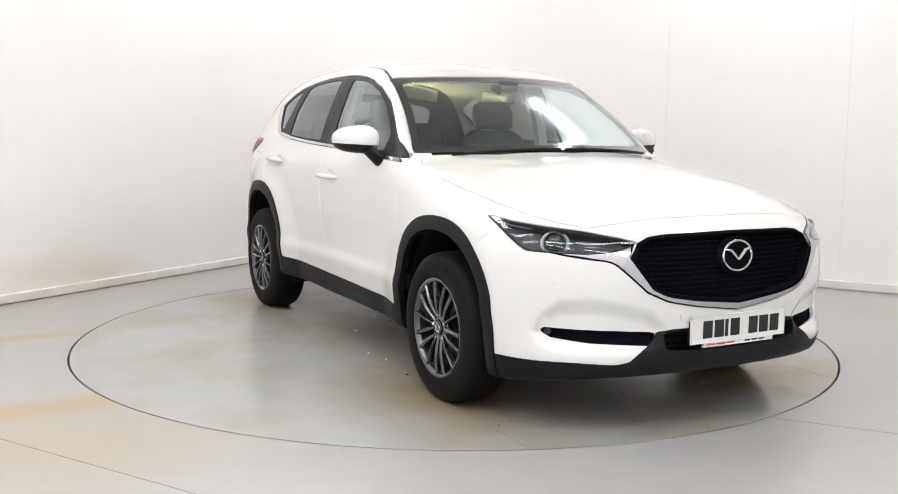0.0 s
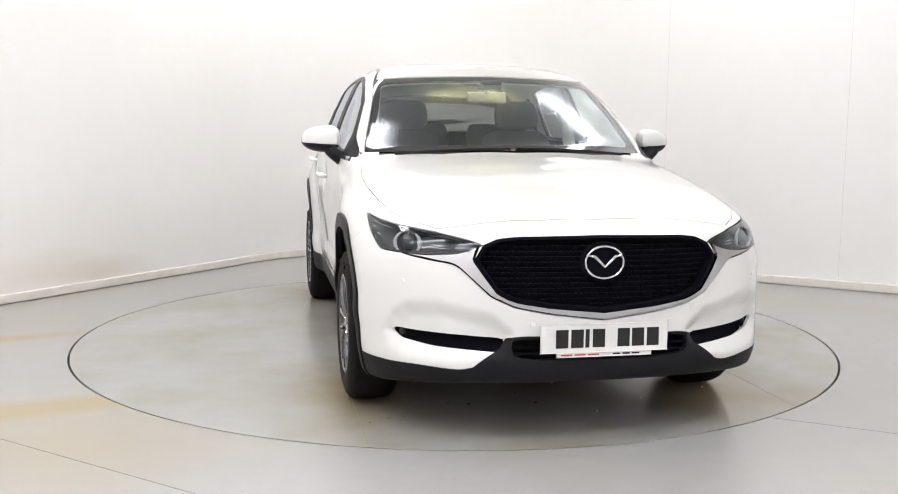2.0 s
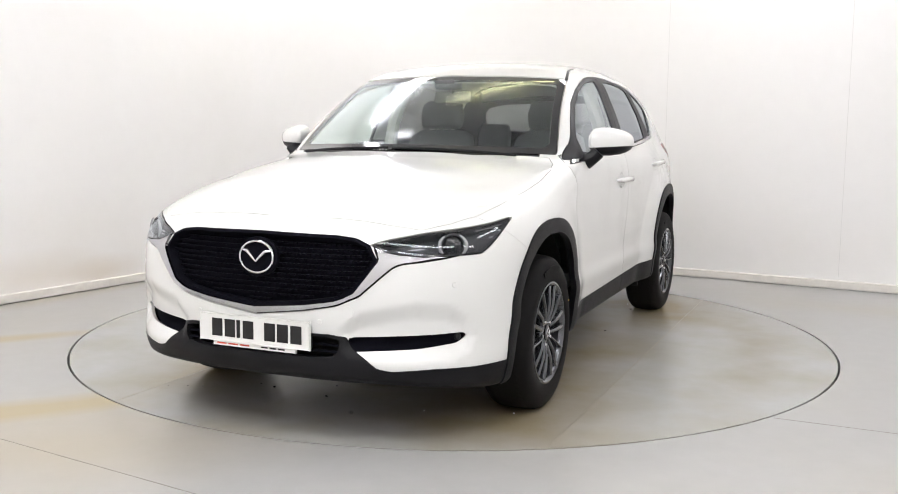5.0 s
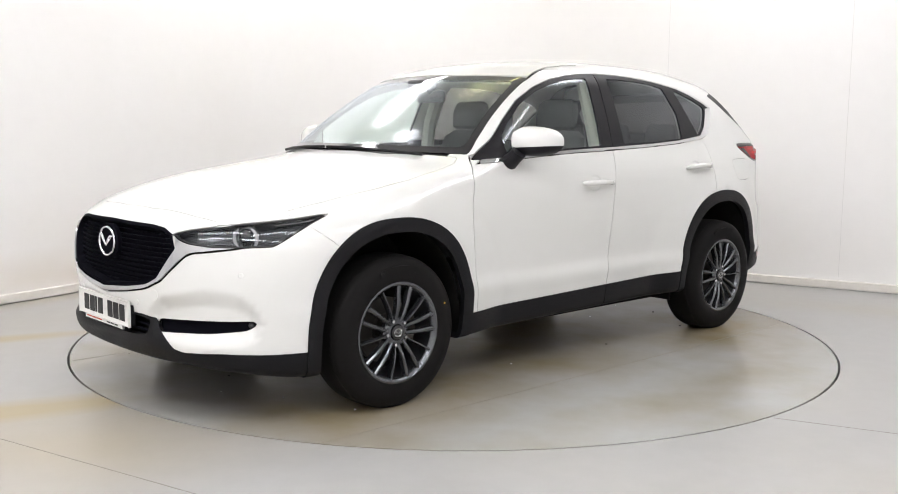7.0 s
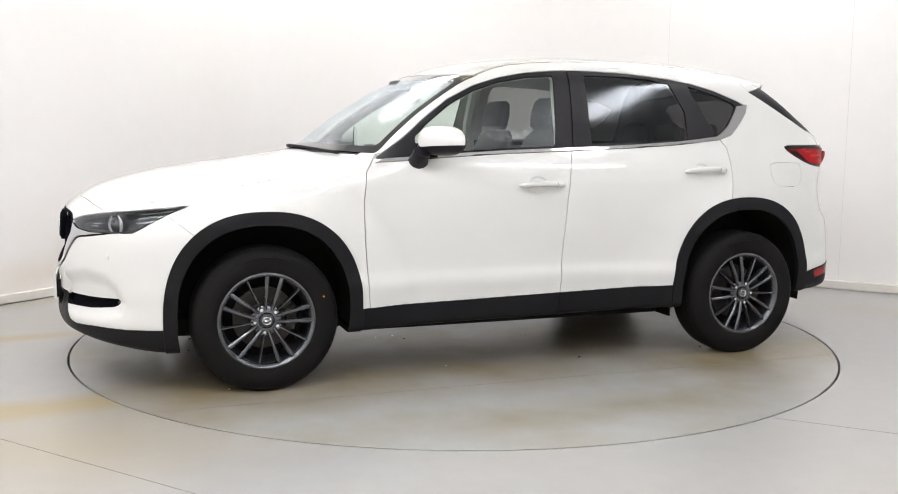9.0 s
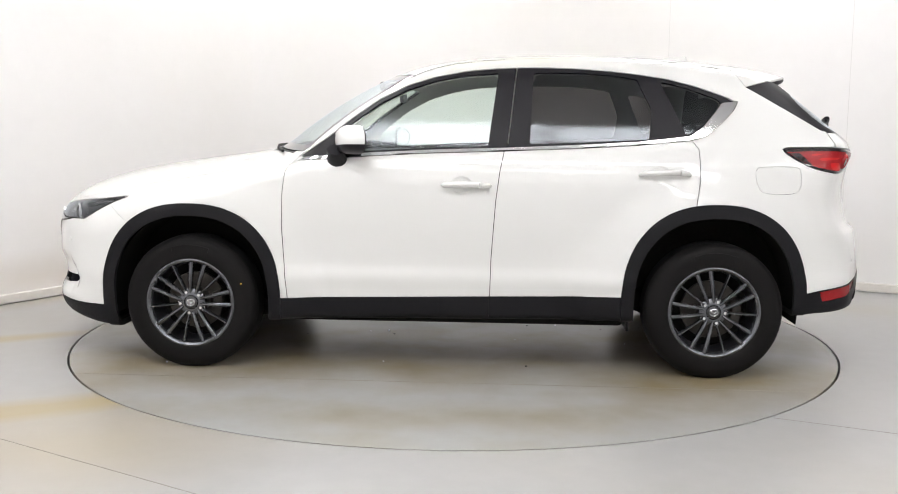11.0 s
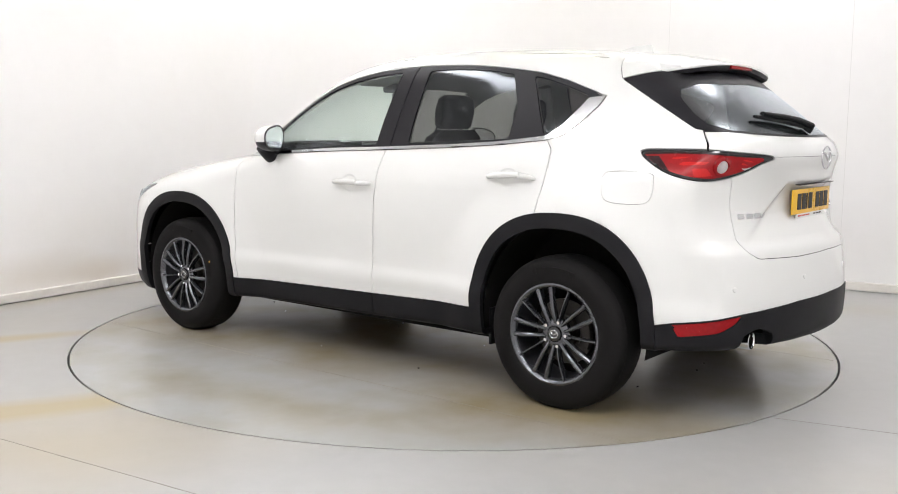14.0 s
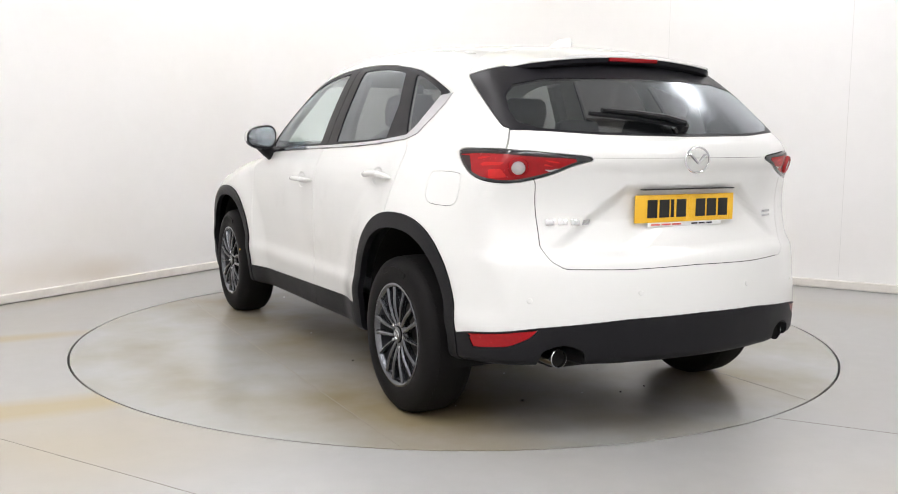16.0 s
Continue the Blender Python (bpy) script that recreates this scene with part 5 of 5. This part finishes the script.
def cabin(car):
    for x in (.37, -.37):
        seat = part("front_seat", cushion([(x, -.06, .42, .24, .25), (x, -.07, .52, .26, .27), (x, -.07, .57, .25, .26), (x, -.06, .59, .20, .2)]), FABRIC, car)
        part("backrest", cushion([(x, .16, .55, .22, .07), (x, .20, .70, .25, .085), (x, .26, .92, .255, .08), (x, .31, 1.10, .25, .07), (x, .35, 1.21, .215, .06), (x, .365, 1.25, .15, .045)]), FABRIC, seat)
        part("headrest", cushion([(x, .35, 1.255, .11, .035), (x, .345, 1.275, .14, .05), (x, .355, 1.35, .15, .055), (x, .365, 1.415, .135, .045), (x, .367, 1.435, .10, .03)]), FABRIC, seat)
        for dx in (-.05, .05):
            part("headrest_post", sweep(bmesh.new(), [(x + dx, .36, 1.22), (x + dx, .355, 1.28)], .007, 8), CHROME, seat)
    bench = part("rear_seat", cushion([(0, .98, .48, .49, .26), (0, .97, .58, .50, .28), (0, .98, .62, .49, .26)]), FABRIC, car)
    part("backrest", cushion([(0, 1.24, .58, .49, .08), (0, 1.30, .8, .50, .09), (0, 1.33, .87, .60, .08), (0, 1.36, 1.04, .64, .075), (0, 1.375, 1.10, .58, .06)]), FABRIC, bench)
    for x in (.40, 0, -.40):
        part("headrest", cushion([(x, 1.38, 1.105, .10, .04), (x, 1.385, 1.13, .125, .05), (x, 1.395, 1.22, .13, .05), (x, 1.40, 1.285, .11, .04), (x, 1.40, 1.30, .08, .03)]), FABRIC, bench)
    bm = bmesh.new()
    rows = []
    for i in range(15):
        x = -.74 + 1.48 * i / 14
        f = .33 * x * x
        rows.append([bm.verts.new((x, y + f * k, z)) for y, z, k in ((-.98, 1.10, 1), (-.80, 1.118, .7), (-.62, 1.12, .3), (-.52, 1.09, .2), (-.50, .98, .2), (-.54, .80, .2), (-.62, .62, .2), (-.98, .62, 1))])
    for a, b in zip(rows, rows[1:]):
        for k in range(8):
            bm.faces.new((a[k], a[(k + 1) % 8], b[(k + 1) % 8], b[k]))
    bm.faces.new(rows[0])
    bm.faces.new(rows[-1][::-1])
    part("dashboard", bm, TRIM, car)
    boxed("console", (-.12, .12, -.55, .30, .40, .76), TRIM, car, "", .03)
    boxed("display", (-.10, .10, -.60, -.585, 1.08, 1.165), TRIM, car, "", .006)
    bm = bmesh.new()
    m = pose(-.37, -.34, .965, 0, 0, 0) @ Matrix.Rotation(radians(-24), 4, "X")
    sweep(bm, [(.185 * math.cos(2 * math.pi * i / 32), 0, .185 * math.sin(2 * math.pi * i / 32)) for i in range(32)], .015, 8, closed=True)
    for a in (0, 180, 270):
        sweep(bm, [(.17 * math.cos(radians(a)), 0, .17 * math.sin(radians(a))), (0, -.03, 0)], .014, 6)
    lathe(bm, [(.0001, .02), (.06, .015), (.07, -.03)], 20, m=pose(0, 0, 0, 0, 0, 90))
    bmesh.ops.transform(bm, matrix=m, verts=bm.verts)
    part("steering_wheel", bm, TRIM, car)
    bm = bmesh.new()
    box(bm, -.115, .115, -.335, -.315, 1.405, 1.47, .012)
    sweep(bm, [(0, -.335, 1.46), (0, -.37, 1.515)], .012, 8)
    part("interior_mirror", bm, TRIM, car)
    boxed("sensor_housing", (-.06, .06, -.46, -.33, 1.475, 1.53), TRIM, car, "", .015)
    boxed("cabin_floor", (-.74, .74, -.85, .86, .40, .43), TRIM, car, "dark carpet", .01)
    boxed("load_cover", (-.62, .62, 1.40, 1.95, .93, .95), TRIM, car, "", .006)
    for s in (1, -1):
        bm = box(bmesh.new(), .70, .80, -.6, .28, .50, 1.125, .03)
        part("door_lining", mirrored(bm) if s < 0 else bm, TRIM, car)
        bm = box(bmesh.new(), .69, .79, .32, .88, .50, 1.15, .03)
        part("door_lining", mirrored(bm) if s < 0 else bm, TRIM, car)
        bm = sweep(bmesh.new(), [(.74, .30, 1.08), (.69, .285, 1.3), (.61, .30, 1.52)], [.045, .04, .04], 8)
        part("pillar_lining", mirrored(bm) if s < 0 else bm, LIGHTTRIM, car)


# ---------------------------------------------------------------- assembly
room()
table = turntable()
grit = crumbs("grit", LINER, 22, 4, "loose dark grit scattered on the turntable under the car")
flakes = crumbs("flakes", WALLSEAM, 18, 9, "pale flakes lying on the turntable under the car")
car = build_car()
# the last two are unseen extras that brighten the walls near the corner
LIGHTS = [(-3.5, -4.2, -30), (-1.3, -5.5, -30), (1.0, -6.8, -30), (3.3, -7.9, -30), (-2.7, -3.0, 0), (-.6, -4.2, 0), (1.6, -4.4, 0), (4.3, -4.0, 0),
          (-1.9, -.7, 60), (3.3, -1.5, 90), (-1.3, 2.3, 60), (2.3, 1.3, -30)]
lamp_thing = ceiling_light()
lamp_thing.matrix_basis = pose(*LIGHTS[0][:2], HEIGHT - .08)
for lx, ly, la in LIGHTS[1:]:
    copy_thing(lamp_thing, pose(lx, ly, HEIGHT - .08, 0, 0, la))
warm = new("ceiling_light")
part("housing", box(bmesh.new(), -.75, .75, -.06, .06, -.02, .06, .012), METAL, warm)
part("tube", sweep(bmesh.new(), [(-.72, 0, -.04), (.72, 0, -.04)], .02, 12), WARM_TUBE, warm, "glowing warm tube")
warm.matrix_basis = pose(.25, 1.1, HEIGHT - .08, 0, 0, 15)
tagged(warm, "narrow ceiling light with one warm fluorescent tube", "ceiling light", "ceiling lights")


def motions():
    walk(table, [(t, pose(0, 0, 0, 0, 0, a)) for t, a in TURN])
    walk(grit, [(t, pose(0, 0, 0, 0, 0, a)) for t, a in TURN])
    walk(flakes, [(t, pose(0, 0, 0, 0, 0, a)) for t, a in TURN])
    walk(car, [(t, pose(0, 0, 0, 0, 0, a + CAR_YAW) @ pose(CAR_X, CAR_Y, 0)) for t, a in TURN])


motions()
